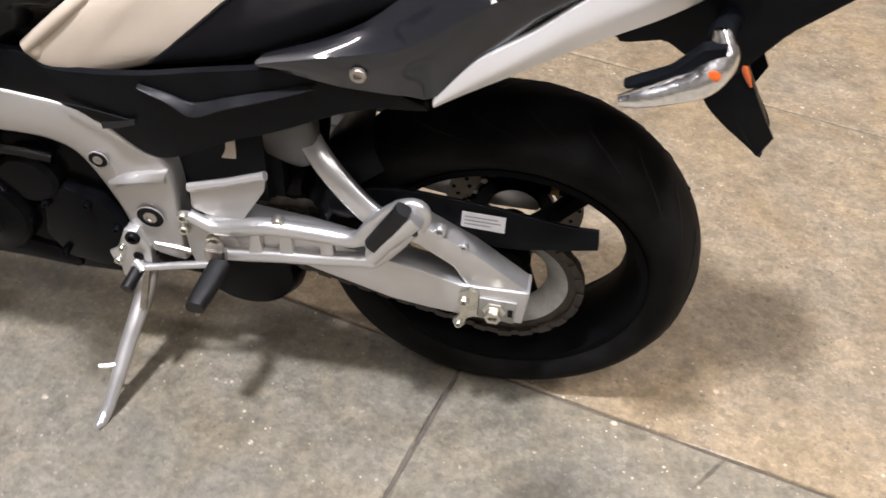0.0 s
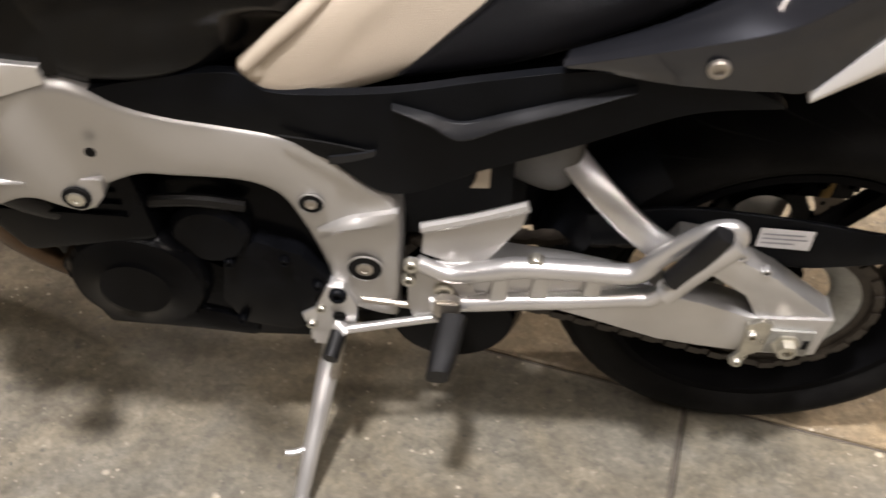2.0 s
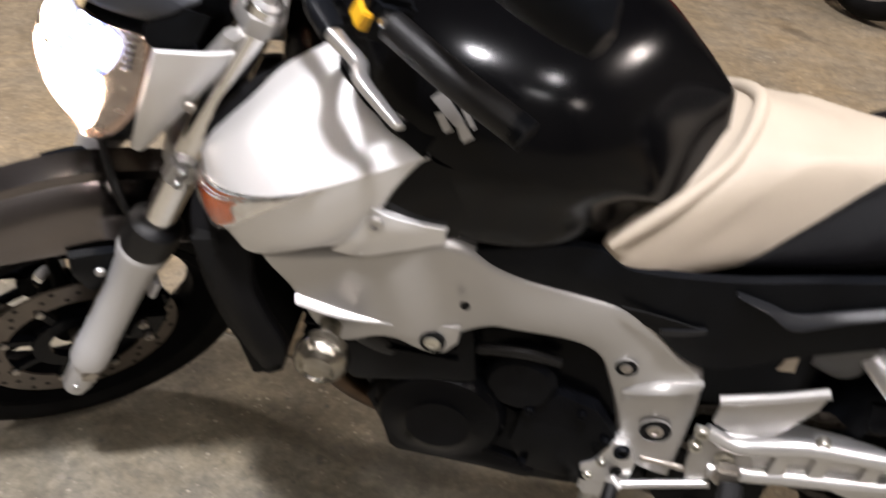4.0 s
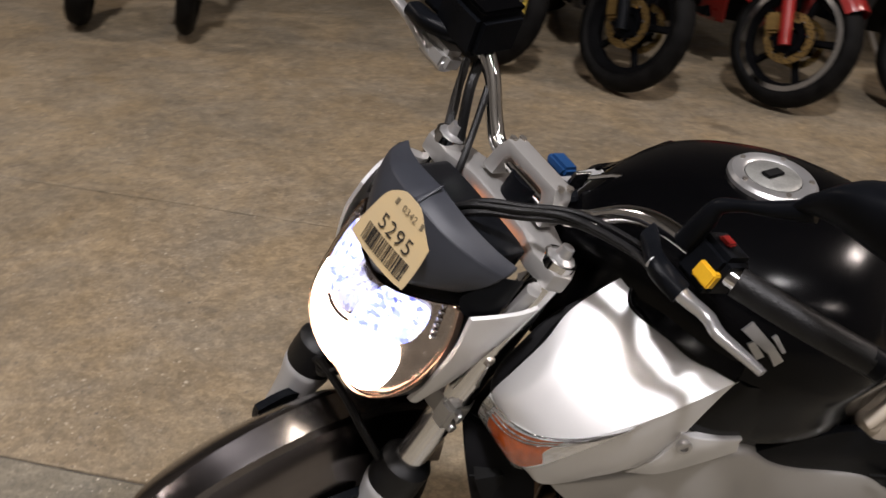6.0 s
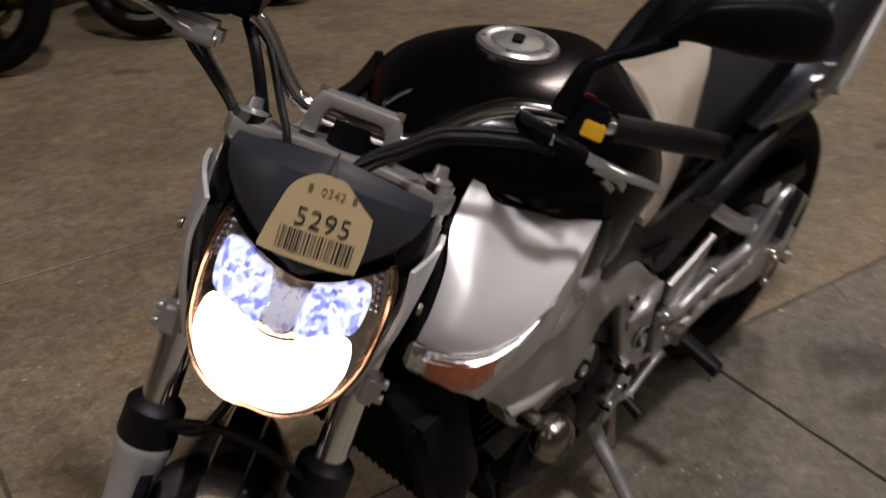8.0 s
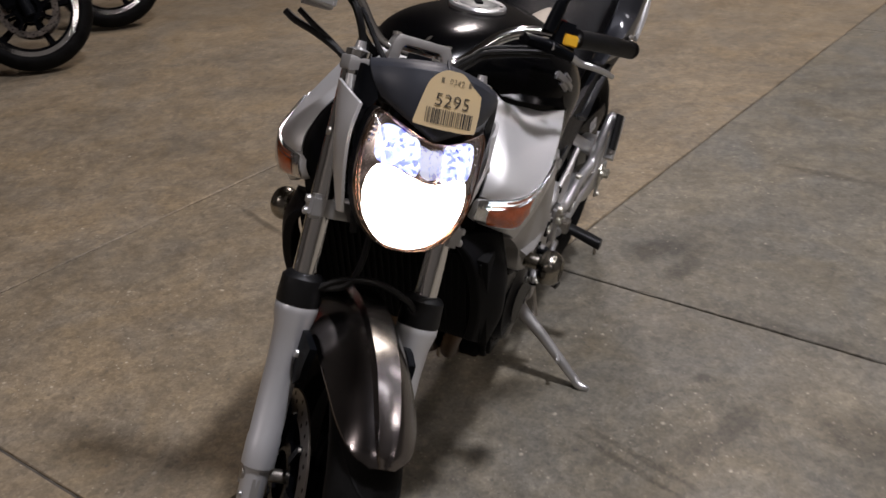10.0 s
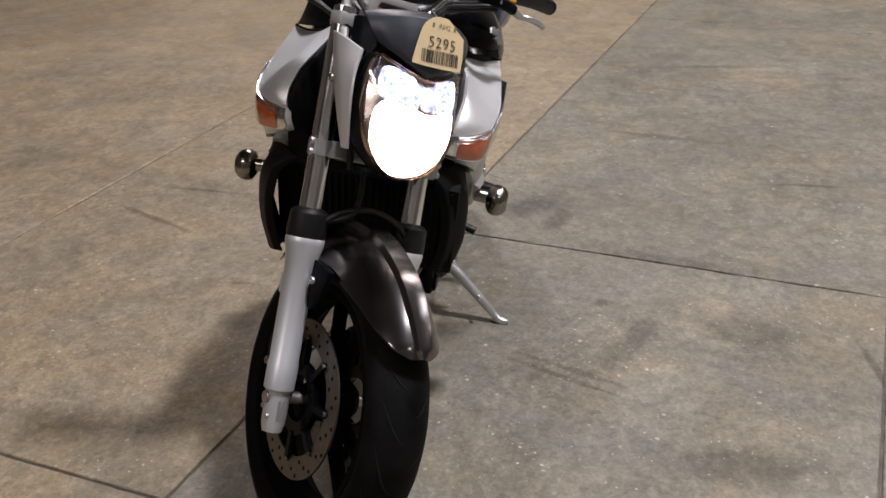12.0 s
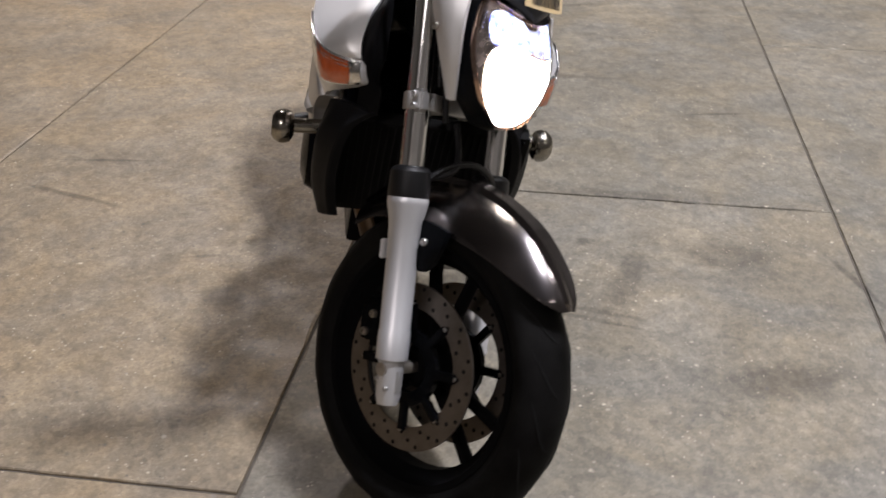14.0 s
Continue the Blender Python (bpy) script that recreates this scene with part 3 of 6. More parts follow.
def tread(R, half, crown, n, m, parent, sweep):
    """Rain grooves cut across the crown, as thin dark channels."""
    for side in (-1, 1):
        for k in range(n):
            a0 = 2 * math.pi * k / n + (0.5 if side > 0 else 0) * 2 * math.pi / n
            pts = []
            for j in range(7):
                f = j / 6
                y = side * half * (0.12 + 0.72 * f)
                q = math.asin(y / half)
                r = R - crown * (1 - math.cos(q)) - 0.004 * abs(math.sin(q)) - 0.0012
                a = a0 + sweep * f * f
                pts.append((math.cos(a) * r, y, math.sin(a) * r))
            t = tube(pts, [0.0008, 0.002, 0.0026, 0.0028, 0.0026, 0.002, 0.0008], 5)
            part("tread_groove", moved(t, m), DARK, parent)


tread(0.315, 0.09, 0.05, 22, REAR, rear, 0.32)
tread(0.298, 0.061, 0.05, 20, FRONT, front, 0.30)

# chain drive on the left of the rear wheel
part("sprocket_carrier", moved(lathe([(0.072, 0.06), (0.080, 0.074), (0.108, 0.086), (0.112, 0.084), (0.112, 0.06)], 40, closed=True), REAR), CAST, bike, "scuffed grey cast sprocket carrier")
bm = lathe([(0.108, 0.083), (0.122, 0.083), (0.122, 0.089), (0.108, 0.089)], 48, closed=True)
for k in range(42):
    bm = join(bm, moved(box(0.12, 0.131, 0.0835, 0.0885, -0.0045, 0.0045, 0.0), Matrix.Rotation(2 * math.pi * k / 42, 4, "Y")))
part("sprocket", moved(bm, REAR), OILY, bike)
bm = None
path = [V((-0.128 * math.sin(radians(a)), 0.086, 0.321 + 0.128 * math.cos(radians(a)))) for a in range(0, 181, 8)]
path += [V((0.47 * f, 0.086, 0.193 + 0.13 * f)) for f in [i / 28 for i in range(1, 29)]]
path += [V((0.47 + 0.045 * math.sin(radians(a)), 0.086, 0.365 - 0.045 * math.cos(radians(a)))) for a in range(20, 180, 24)]
path += [V((0.47 * (1 - f), 0.086, 0.412 + 0.037 * f)) for f in [i / 28 for i in range(1, 29)]]
for i in range(len(path)):
    a, b = path[i], path[(i + 1) % len(path)]
    d = b - a
    ang = math.atan2(d.z, d.x)
    w = 0.010 if i % 2 else 0.007
    l = box(-d.length * 0.62, d.length * 0.62, -w, w, -0.006, 0.006, 0.0)
    l = moved(l, Matrix.Translation((a + b) / 2) @ Matrix.Rotation(-ang, 4, "Y"))
    bm = join(bm, l) if bm else l
tagged(part("drive_chain", bm, OILY, bike, "dirty steel drive chain"), kind="stuff")

# ---------------- swing arm ----------------
arm_low = [(0.47, 0.43), (0.40, 0.435), (0.30, 0.425), (0.20, 0.405), (0.12, 0.388), (0.06, 0.368), (-0.048, 0.374), (-0.044, 0.296), (0.04, 0.294), (0.11, 0.300), (0.17, 0.309), (0.256, 0.338), (0.33, 0.362), (0.47, 0.372)]
pair("swing_arm", plate(arm_low, 0.105, 0.150, 0.006), ALU, bike, "satin aluminium swing arm")
brace = [(-0.044, 0.374), (0.044, 0.441), (0.132, 0.490), (0.175, 0.497), (0.19, 0.465), (0.13, 0.442), (0.075, 0.405), (0.052, 0.366)]
pair("swing_arm_brace", plate(brace, 0.108, 0.146, 0.005), ALU, bike)
AR = [(.345, .020, .568, -62), (.332, .048, .566, -56), (.312, .074, .556, -48), (.282, .100, .536, -38), (.248, .118, .510, -28), (.214, .131, .486, -20), (.180, .139, .468, -15)]
rings = []
for i, (x, y, z, tilt) in enumerate(AR):
    # across the band: mostly along x, with its flat face up and outward
    a, b = AR[max(0, i - 1)], AR[min(len(AR) - 1, i + 1)]
    along = (V(b[:3]) - V(a[:3])).normalized()
    face = V((0, math.cos(radians(tilt)), -math.sin(radians(tilt))))
    face = (face - along * face.dot(along)).normalized()
    wide = along.cross(face)
    rings.append([V((x, y, z)) + wide * p + face * q for p, q in ((-.018, .003), (-.014, .007), (.014, .007), (.018, .003), (.018, -.005), (.014, -.008), (-.014, -.008), (-.018, -.005))])
arch = tidy(skin([[cr([r[j] for r in rings], 28)[i] for j in range(8)] for i in range(28)]))
pair("swing_arm_arch", arch, ALU, bike, "polished curved swing arm arch", angle=60)
part("axle_block", join(plate([(0.062, 0.362), (0.045, 0.372), (0.03, 0.366), (0.03, 0.31), (0.045, 0.30), (0.05, 0.278), (0.064, 0.274), (0.068, 0.285), (0.058, 0.305)], 0.150, 0.158, 0.002),
                        bolt(0.053, 0.158, 0.345, 0.009), bolt(0.058, 0.156, 0.285, 0.007)), ZINC, bike)
part("axle_plate", plate([(0.03, 0.352), (-0.03, 0.352), (-0.03, 0.300), (0.03, 0.305)], 0.150, 0.155, 0.002), CAST, bike)
part("axle_nut", join(lathe([(0.0001, 0.15), (0.019, 0.15), (0.019, 0.158), (0.014, 0.159), (0.014, 0.172), (0.008, 0.173), (0.008, 0.165), (0.0001, 0.165)], 6, "y", (0.004, 0, 0.327))), ZINC, bike)
part("axle_slot", plate([(-0.018, 0.335), (-0.026, 0.335), (-0.026, 0.318), (-0.018, 0.318)], 0.1545, 0.1563, 0.0), DARK, bike)
part("arm_boss", bolt(0.10, 0.135, 0.478, 0.010, 0.012), ALU, bike)
part("arm_boss", bolt(0.062, 0.138, 0.453, 0.007, 0.01), ALU, bike)

# chain guard, rear mudguard, brake parts
cg = panel([[(0.285, 0.10, 0.485), (0.175, 0.10, 0.507), (0.09, 0.10, 0.505), (0.005, 0.10, 0.497), (-0.083, 0.098, 0.483), (-0.134, 0.095, 0.480)],
            [(0.28, 0.108, 0.455), (0.18, 0.108, 0.475), (0.10, 0.108, 0.474), (0.01, 0.108, 0.464), (-0.07, 0.105, 0.458), (-0.137, 0.10, 0.460)],
            [(0.27, 0.108, 0.44), (0.18, 0.108, 0.45), (0.104, 0.108, 0.448), (0.02, 0.108, 0.424), (-0.06, 0.105, 0.430), (-0.138, 0.10, 0.443)]], (0, -0.006, 0), 10, 24)
guard = part("chain_guard", cg, BLACK, bike, "black plastic chain guard with a white sticker", bevel=0.0015)
part("sticker", panel([[(0.073, 0.1062, 0.491), (0.006, 0.1062, 0.490)], [(0.073, 0.1092, 0.461), (0.006, 0.1092, 0.459)]], (0, 0.0006, 0), 3, 6), WHITE, guard, "white printed label")
for zz, ww in ((0.483, 0.05), (0.476, 0.055), (0.469, 0.04)):
    yy = 0.1068 + (0.491 - zz) * 0.1 + 0.0008
    part("print_line", box(0.068 - ww, 0.068, yy, yy + 0.0004, zz - 0.0012, zz + 0.0012, 0), mat("label_print", (0.32, 0.33, 0.36), 0.7), guard)
hug = []
for a in range(60, 176, 10):
    c, q = math.cos(radians(a)), math.sin(radians(a))
    hug.append([(0.0 + c * r * -1, y, 0.321 + q * r) for y, r in ((-0.105, 0.30), (-0.09, 0.325), (-0.05, 0.342), (0, 0.347), (0.05, 0.342), (0.09, 0.325), (0.105, 0.30))])
part("rear_mudguard", panel(hug[7:], (0, 0, -0.004), 20, 20), BLACK, bike, "black plastic rear hugger")
part("rear_caliper", join(box(-0.115, 0.035, -0.125, -0.05, 0.385, 0.475, 0.014), bolt(-0.05, -0.05, 0.43, 0.012), bolt(-0.09, -0.05, 0.43, 0.012)), ENGINE, bike)
part("hose_bracket", box(-0.07, -0.055, -0.06, -0.045, 0.40, 0.47, 0.002), GOLD, bike)

# ---------------- frame ----------------
SP = [((1.079, .653), (1.030, .606), .200), ((1.04, .668), (1.010, .556), .206), ((.996, .683), (.975, .533), .210), ((.93, .706), (.925, .558), .214), ((.885, .724), (.868, .553), .212), ((.845, .722), (.842, .572), .205),
      ((.80, .686), (.80, .585), .190), ((.757, .662), (.765, .574), .176), ((.69, .637), (.693, .556), .158), ((.635, .619), (.654, .527), .148), ((.595, .590), (.633, .478), .142), ((.555, .548), (.612, .418), .141), ((.515, .510), (.603, .378), .141), ((.509, .41), (.599, .355), .142), ((.512, .308), (.597, .342), .142)]
rows = []
for f, dy in ((0.0, -0.012), (0.04, -0.003), (0.12, 0.0), (0.32, 0.003), (0.6, 0.004), (0.88, 0.001), (0.96, -0.003), (1.0, -0.012)):
    rows.append([(u[0] + (d[0] - u[0]) * f, y + dy, u[1] + (d[1] - u[1]) * f) for u, d, y in SP])
left_spar, right_spar = pair("frame_spar", panel(rows, (0, -0.03, 0), 22, 64), FRAME, bike, "painted silver aluminium frame spar", angle=30, dy=-0.027)
crease = panel([[(1.034, .204, .611), (.98, .214, .602), (.913, .2185, .594)], [(1.030, .221, .600), (.98, .225, .595), (.913, .219, .592)], [(1.022, .205, .586), (.98, .214, .585), (.913, .218, .590)]], (0, -0.01, 0), 7, 14)
pair("frame_crease", crease, FRAME, bike, dy=-0.027)
mount = join(plate([(.905, .60), (.83, .60), (.832, .575), (.845, .556), (.862, .549), (.88, .553), (.91, .565)], 0.190, 0.212, 0.004))
pair("engine_mount", mount, FRAME, bike, dy=-0.027)
pair("mount_recess", lathe([(0.0001, 0.2095), (0.016, 0.2095), (0.016, 0.2162), (0.0001, 0.2162)], 24, "y", (0.862, 0, 0.573)), DARK, bike, dy=-0.027)
pair("mount_bolt", bolt(0.862, 0.2160, 0.573, 0.010, 0.003), ZINC, bike, dy=-0.027)
rib = panel([[(.612, .146, .475), (.58, .152, .498), (.545, .150, .508), (.515, .146, .512)], [(.612, .148, .470), (.58, .160, .490), (.55, .158, .497), (.52, .148, .500)], [(.612, .146, .455), (.58, .151, .478), (.55, .150, .485), (.52, .147, .488)]], (0, -0.01, 0), 5, 12)
pair("frame_rib", rib, FRAME, bike)


def socket(x, y, z, r):
    """A deep round recess with a bolt in it."""
    ring = part("bolt_recess", lathe([(r * 1.06, y - 0.002), (r * 1.06, y - 0.0006), (r, y - 0.0002), (r * 0.95, y - 0.004), (0.0001, y - 0.004)], 24, "y", (x, 0, z)), FRAME, bike)
    part("recess_shade", lathe([(0.0001, y - 0.0015), (r * 0.97, y - 0.0015), (r * 0.97, y - 0.0008), (0.0001, y - 0.0008)], 24, "y", (x, 0, z)), DARK, ring)
    part("bolt", bolt(x, y - 0.001, z, r * 0.5, 0.003), STEEL, ring)


socket(0.555, 0.152, 0.412, 0.022)
socket(0.617, 0.151, 0.522, 0.015)
part("frame_hole", lathe([(0.0001, 0.2215), (0.006, 0.2215), (0.006, 0.2235), (0.0001, 0.2235)], 12, "y", (0.829, -0.003, 0.649)), DARK, bike)

# ---------------- engine ----------------
case = [(0.99, 0.43), (0.93, 0.315), (0.918, 0.245), (0.80, 0.248), (0.66, 0.236), (0.56, 0.29), (0.53, 0.40), (0.58, 0.50), (0.70, 0.54), (0.85, 0.53), (0.98, 0.50)]
engine = part("engine", plate(case, -0.125, 0.125, 0.012), ENGINE, bike, "black painted four-cylinder engine")
part("engine_side", plate([(0.955, 0.36), (0.928, 0.30), (0.915, 0.252), (0.80, 0.253), (0.70, 0.243), (0.60, 0.25), (0.60, 0.31), (0.70, 0.36), (0.80, 0.42), (0.92, 0.43)], 0.10, 0.142, 0.010), ENGINE, engine)
block = [(1.02, 0.50), (0.97, 0.42), (0.80, 0.46), (0.83, 0.66), (0.98, 0.68), (1.03, 0.60)]
part("cylinder_block", plate(block, -0.17, 0.17, 0.012), ENGINE, engine)
for i in range(7):
    z = 0.50 + i * 0.02
    part("cooling_fin", box(0.83 + i * 0.004, 1.035, -0.175, 0.175, z, z + 0.005, 0.001), ENGINE, engine)
gen = lathe([(0.0001, 0.12), (0.092, 0.12), (0.092, 0.155), (0.082, 0.168), (0.05, 0.173), (0.045, 0.178), (0.0001, 0.178)], 40, "y", (0.845, 0, 0.37))
part("generator_cover", gen, ENGINE, engine)
starter = lathe([(0.0001, 0.12), (0.05, 0.12), (0.05, 0.148), (0.042, 0.156), (0.0001, 0.158)], 28, "y", (0.745, 0, 0.455))
part("starter_cover", starter, ENGINE, engine)
sprk = [(0.735, 0.42), (0.69, 0.45), (0.635, 0.43), (0.60, 0.38), (0.60, 0.31), (0.65, 0.27), (0.72, 0.28), (0.745, 0.33)]
part("sprocket_cover", plate(sprk, 0.12, 0.152, 0.010), ENGINE, engine)
part("crank_cover", plate([(0.908, 0.258), (0.79, 0.256), (0.70, 0.25), (0.70, 0.285), (0.80, 0.31), (0.92, 0.31)], 0.10, 0.150, 0.010), ENGINE, engine)
for a in range(0, 360, 45):
    part("cover_bolt", bolt(0.845 + 0.084 * math.cos(radians(a)), 0.152, 0.37 + 0.084 * math.sin(radians(a)), 0.008, 0.009), ENGINE, engine)
for x, z in ((0.725, 0.41), (0.655, 0.42), (0.615, 0.375), (0.63, 0.295), (0.72, 0.295)):
    part("cover_bolt", bolt(x, 0.151, z, 0.007, 0.009), ENGINE, engine)
part("clutch_cover", flip(lathe([(0.0001, 0.12), (0.098, 0.12), (0.096, 0.20), (0.082, 0.228), (0.05, 0.240), (0.0001, 0.243)], 40, "y", (0.74, 0, 0.385))), ENGINE, engine)
part("water_hose", tube([(1.03, 0.15, 0.62), (0.98, 0.18, 0.56), (0.93, 0.16, 0.50), (0.88, 0.13, 0.47)], 0.017, 12, 20), SOFT, bike)
part("oil_line", tube([(0.70, 0.14, 0.50), (0.76, 0.155, 0.52), (0.84, 0.15, 0.50), (0.92, 0.14, 0.46)], 0.008, 8, 20), SOFT, bike)
part("brass_fitting", tube([(0.985, 0.14, 0.495), (0.985, 0.165, 0.49)], 0.008, 8), GOLD, bike)
for y in (-0.12, -0.04, 0.04, 0.12):
    part("exhaust_header", tube([(0.99, y, 0.50), (1.03, y, 0.44), (1.02, y * 0.8, 0.36), (0.96, y * 0.6, 0.28), (0.85, y * 0.45, 0.235), (0.65, y * 0.35, 0.215)], 0.019, 14, 30), HEADER, bike, "heat-stained steel exhaust header")
part("exhaust_collector", tube([(0.68, 0, 0.215), (0.60, 0, 0.215), (0.50, 0, 0.22), (0.38, -0.02, 0.28)], [0.05, 0.065, 0.07, 0.05], 20, 20), ENGINE, bike)
part("belly_box", lathe([(0.0001, -0.10), (0.085, -0.10), (0.10, -0.08), (0.10, 0.06), (0.085, 0.085), (0.0001, 0.09)], 30, "y", (0.44, 0, 0.235)), ENGINE, bike)
part("drain_bolt", tube([(0.94, 0.05, 0.27), (0.94, 0.05, 0.245)], 0.012, 8), STEEL, bike)
part("shock_body", tube([(0.33, 0, 0.66), (0.36, 0, 0.40)], [0.045, 0.045], 20), ENGINE, bike)
part("grey_tank", loft([[(0.398, 0.066, 0.535), (0.368, 0.070, 0.60), (0.305, 0.070, 0.615), (0.300, 0.066, 0.53), (0.322, 0.062, 0.49), (0.36, 0.062, 0.50)], [(0.395, 0.082, 0.54), (0.366, 0.088, 0.595), (0.31, 0.088, 0.61), (0.306, 0.082, 0.53), (0.326, 0.076, 0.50), (0.36, 0.076, 0.508)], [(0.38, 0.088, 0.545), (0.36, 0.094, 0.58), (0.325, 0.094, 0.595), (0.322, 0.088, 0.535), (0.335, 0.084, 0.515), (0.358, 0.084, 0.52)]], 8, 30), mat("grey_plastic", (0.075, 0.072, 0.065), 0.5, 0.1, 0.3, 10), bike, "grey reservoir behind the frame", angle=60)
part("inner_guard", box(0.36, 0.56, -0.09, 0.09, 0.40, 0.66, 0.02), DARK, bike)
part("subframe_body", plate([(0.85, 0.66), (0.55, 0.60), (0.42, 0.60), (0.20, 0.72), (0.0, 0.80), (-0.20, 0.90), (-0.26, 0.93), (-0.20, 0.97), (0.05, 0.88), (0.28, 0.77), (0.36, 0.70), (0.60, 0.68), (0.85, 0.72)], -0.085, 0.085, 0.015), BLACK, bike)
part("key_tag", panel([[(0.425, 0.118, 0.60), (0.412, 0.118, 0.602)], [(0.425, 0.122, 0.562), (0.410, 0.122, 0.565)], [(0.432, 0.126, 0.545), (0.41, 0.126, 0.547)]], (0, 0.002, 0), 6, 4), BEIGE, bike, "small cream tag hanging under the seat")

# ---------------- radiator ----------------
rad = plate([(1.17, 0.645), (1.135, 0.655), (1.06, 0.435), (1.10, 0.42)], -0.19, 0.19, 0.004)
radiator = part("radiator", rad, DARK, bike, "black finned radiator behind the front fork")
for i in range(26):
    y = -0.175 + i * 0.014
    part("radiator_fin", plate([(1.174, 0.638), (1.168, 0.638), (1.102, 0.43), (1.108, 0.43)], y, y + 0.003, 0.0), DARK, radiator)
shroud = panel([[(1.185, .120, .685), (1.135, .165, .684), (1.095, .188, .672)], [(1.18, .160, .650), (1.125, .198, .625), (1.09, .205, .600)], [(1.165, .178, .58), (1.11, .207, .56), (1.072, .205, .545)], [(1.14, .178, .50), (1.09, .205, .49), (1.052, .195, .485)], [(1.115, .165, .432), (1.085, .185, .42), (1.062, .18, .425)]], (0, -0.02, 0), 18, 14)
pair("radiator_shroud", shroud, SHROUD, bike, "black plastic radiator side cover", bevel=0.003, dx=0.045, dy=-0.020)

# ---------------- front side covers, lamps in them, sliders ----------------
P0, PA, TIP = V((.985, .090, .914)), V((1.160, .154, .756)), V((.892, .213, .847))
front_edge = cr([P0, (1.040, .105, .884), (1.079, .121, .857), (1.100, .140, .834), (1.130, .153, .803), (1.149, .156, .779), PA], 21)
crease_pts = [PA, (1.128, .208, .760), (1.08, .232, .769), (1.02, .236, .787), (.95, .226, .819), TIP]
crease_edge = cr(crease_pts, 21)
pocket_edge = cr([P0, (.997, .102, .899), (1.004, .124, .881), (.978, .145, .867), (.934, .180, .853), TIP], 21)
outward = V((.5, .5, .7)).normalized()
upper = []
for i in (0, 1, 3, 6, 10, 14, 17, 19):
    # rows from the front edge to the crease; the first one follows the pocket
    f = i / 20
    a, b = front_edge[i], crease_edge[20 - i]
    row = []
    for j in range(0, 21, 2):
        w = j / 20
        p = a.lerp(b, w) + outward * (0.014 * math.sin(math.pi * w) * (1 - (1 - f) ** 2) * (a - b).length / 0.17)
        row.append(p + (pocket_edge[j] - P0.lerp(TIP, w)) * (1 - f) ** 1.8)
    upper.append(row)
lower = [crease_pts,
         [(1.166, .152, .738), (1.132, .208, .736), (1.08, .231, .745), (1.0, .234, .766), (.912, .219, .820)],
         [(1.163, .146, .718), (1.128, .206, .706), (1.07, .224, .702), (1.0, .228, .716), (.934, .222, .779)],
         [(1.146, .150, .704), (1.108, .203, .676), (1.079, .208, .661), (1.01, .215, .692), (.957, .217, .716)]]
shell = join(panel(upper, (-0.006, -0.006, -0.007), 34, 41), panel(lower, (-0.006, -0.010, 0), 26, 41))


def far_side(bm):
    """The right-hand cover: mirrored, longer towards the front and set further out at the back."""
    out = flip(bm)
    for v in out.verts:
        w = min(1.0, max(0.0, (v.co.x - 0.90) / 0.2))
        v.co += V((0.055 * w, 0.017 * w - 0.027, 0.018 * w))
    return out


trim = tube(pocket_edge[::2], 0.003, 8, 30)
covers = []
for bm, edge in ((shell, trim), (far_side(shell), far_side(trim))):
    covers.append(part("front_side_cover", bm, SILVER, bike, "silver painted side cover with an indicator set in it", angle=32, bevel=0.001))
    part("cover_edge_trim", edge, GLOSS, bike)
lc, rc = covers
duct_rows = []
for w in (0, .2, .45, .7, 1):
    row = []
    for k in range(2, 21, 3):
        p = front_edge[k]
        inner = V((p.x - 0.02, 0.085 + 0.035 * k / 20, p.z - 0.03))
        row.append(p.lerp(inner, w) + V((0.030, 0.004, 0.016)) * math.sin(math.pi * min(1, w + 0.1)) * math.sin(math.pi * k / 22) + V((-0.006, -0.003, -0.005)))
    row += [(p.x - 0.012, 0.150 - 0.04 * w, 0.70), (p.x - 0.030, 0.150 - 0.04 * w, 0.645)]
    duct_rows.append(row)
duct = panel(duct_rows, (-0.012, -0.004, -0.004), 14, 28)
for bm in (duct, far_side(duct)):
    part("inner_duct", bm, SHROUD, bike, "black plastic air duct inside the side cover")
grid = [cr(r, 41) for r in lower]
grid = [cr([r[j] for r in grid], 31) for j in range(41)]
beside = V((.5, .85, .1)).normalized()


def on_cover(u, q, lift):
    """A point on the indicator: u along it, q down it, lifted off the cover."""
    h = 0.80 * (1 - (u / 0.70) ** 2.2)
    return grid[round(u * 40)][round(q * h * 30)] + beside * (lift + 0.006 * q * min(1.0, h))


for sgn, cover in ((1, lc), (-1, rc)):
    span, inner = (0.0, .08, .16, .24, .32, .40, .50, .60, .68), (.08, .15, .22, .29, .36, .42)
    rows_of = (("indicator_back", span, (0, .25, .5, .75, 1), .0015, LAMPBACK, ""), ("amber_insert", inner, (.10, .32, .54, .76, .95), .004, AMBER, "amber indicator insert"), ("indicator_lens", span, (0, .25, .5, .75, 1), .007, CLEAR, "clear indicator lens"))
    for nm, us, qs, lift, mt, lb in rows_of:
        bm = panel([[on_cover(u, q, lift) for u in us] for q in qs], beside * -0.001, 12, 24)
        p = part(nm, bm if sgn > 0 else far_side(bm), mt, cover, lb)
        if nm == "indicator_lens":
            p.visible_shadow = False
for sgn, cover in ((1, lc), (-1, rc)):
    for q0 in (.03, .14, .25):
        bm = panel([[on_cover(u, q0 + dq, e) for u in (.04, .12, .20, .30, .40, .50, .60, .66)] for dq, e in ((0, .0022), (.035, .0058), (.075, .0022))], beside * -0.001, 7, 30)
        part("reflector_rib", bm if sgn > 0 else far_side(bm), LAMPBACK, cover)
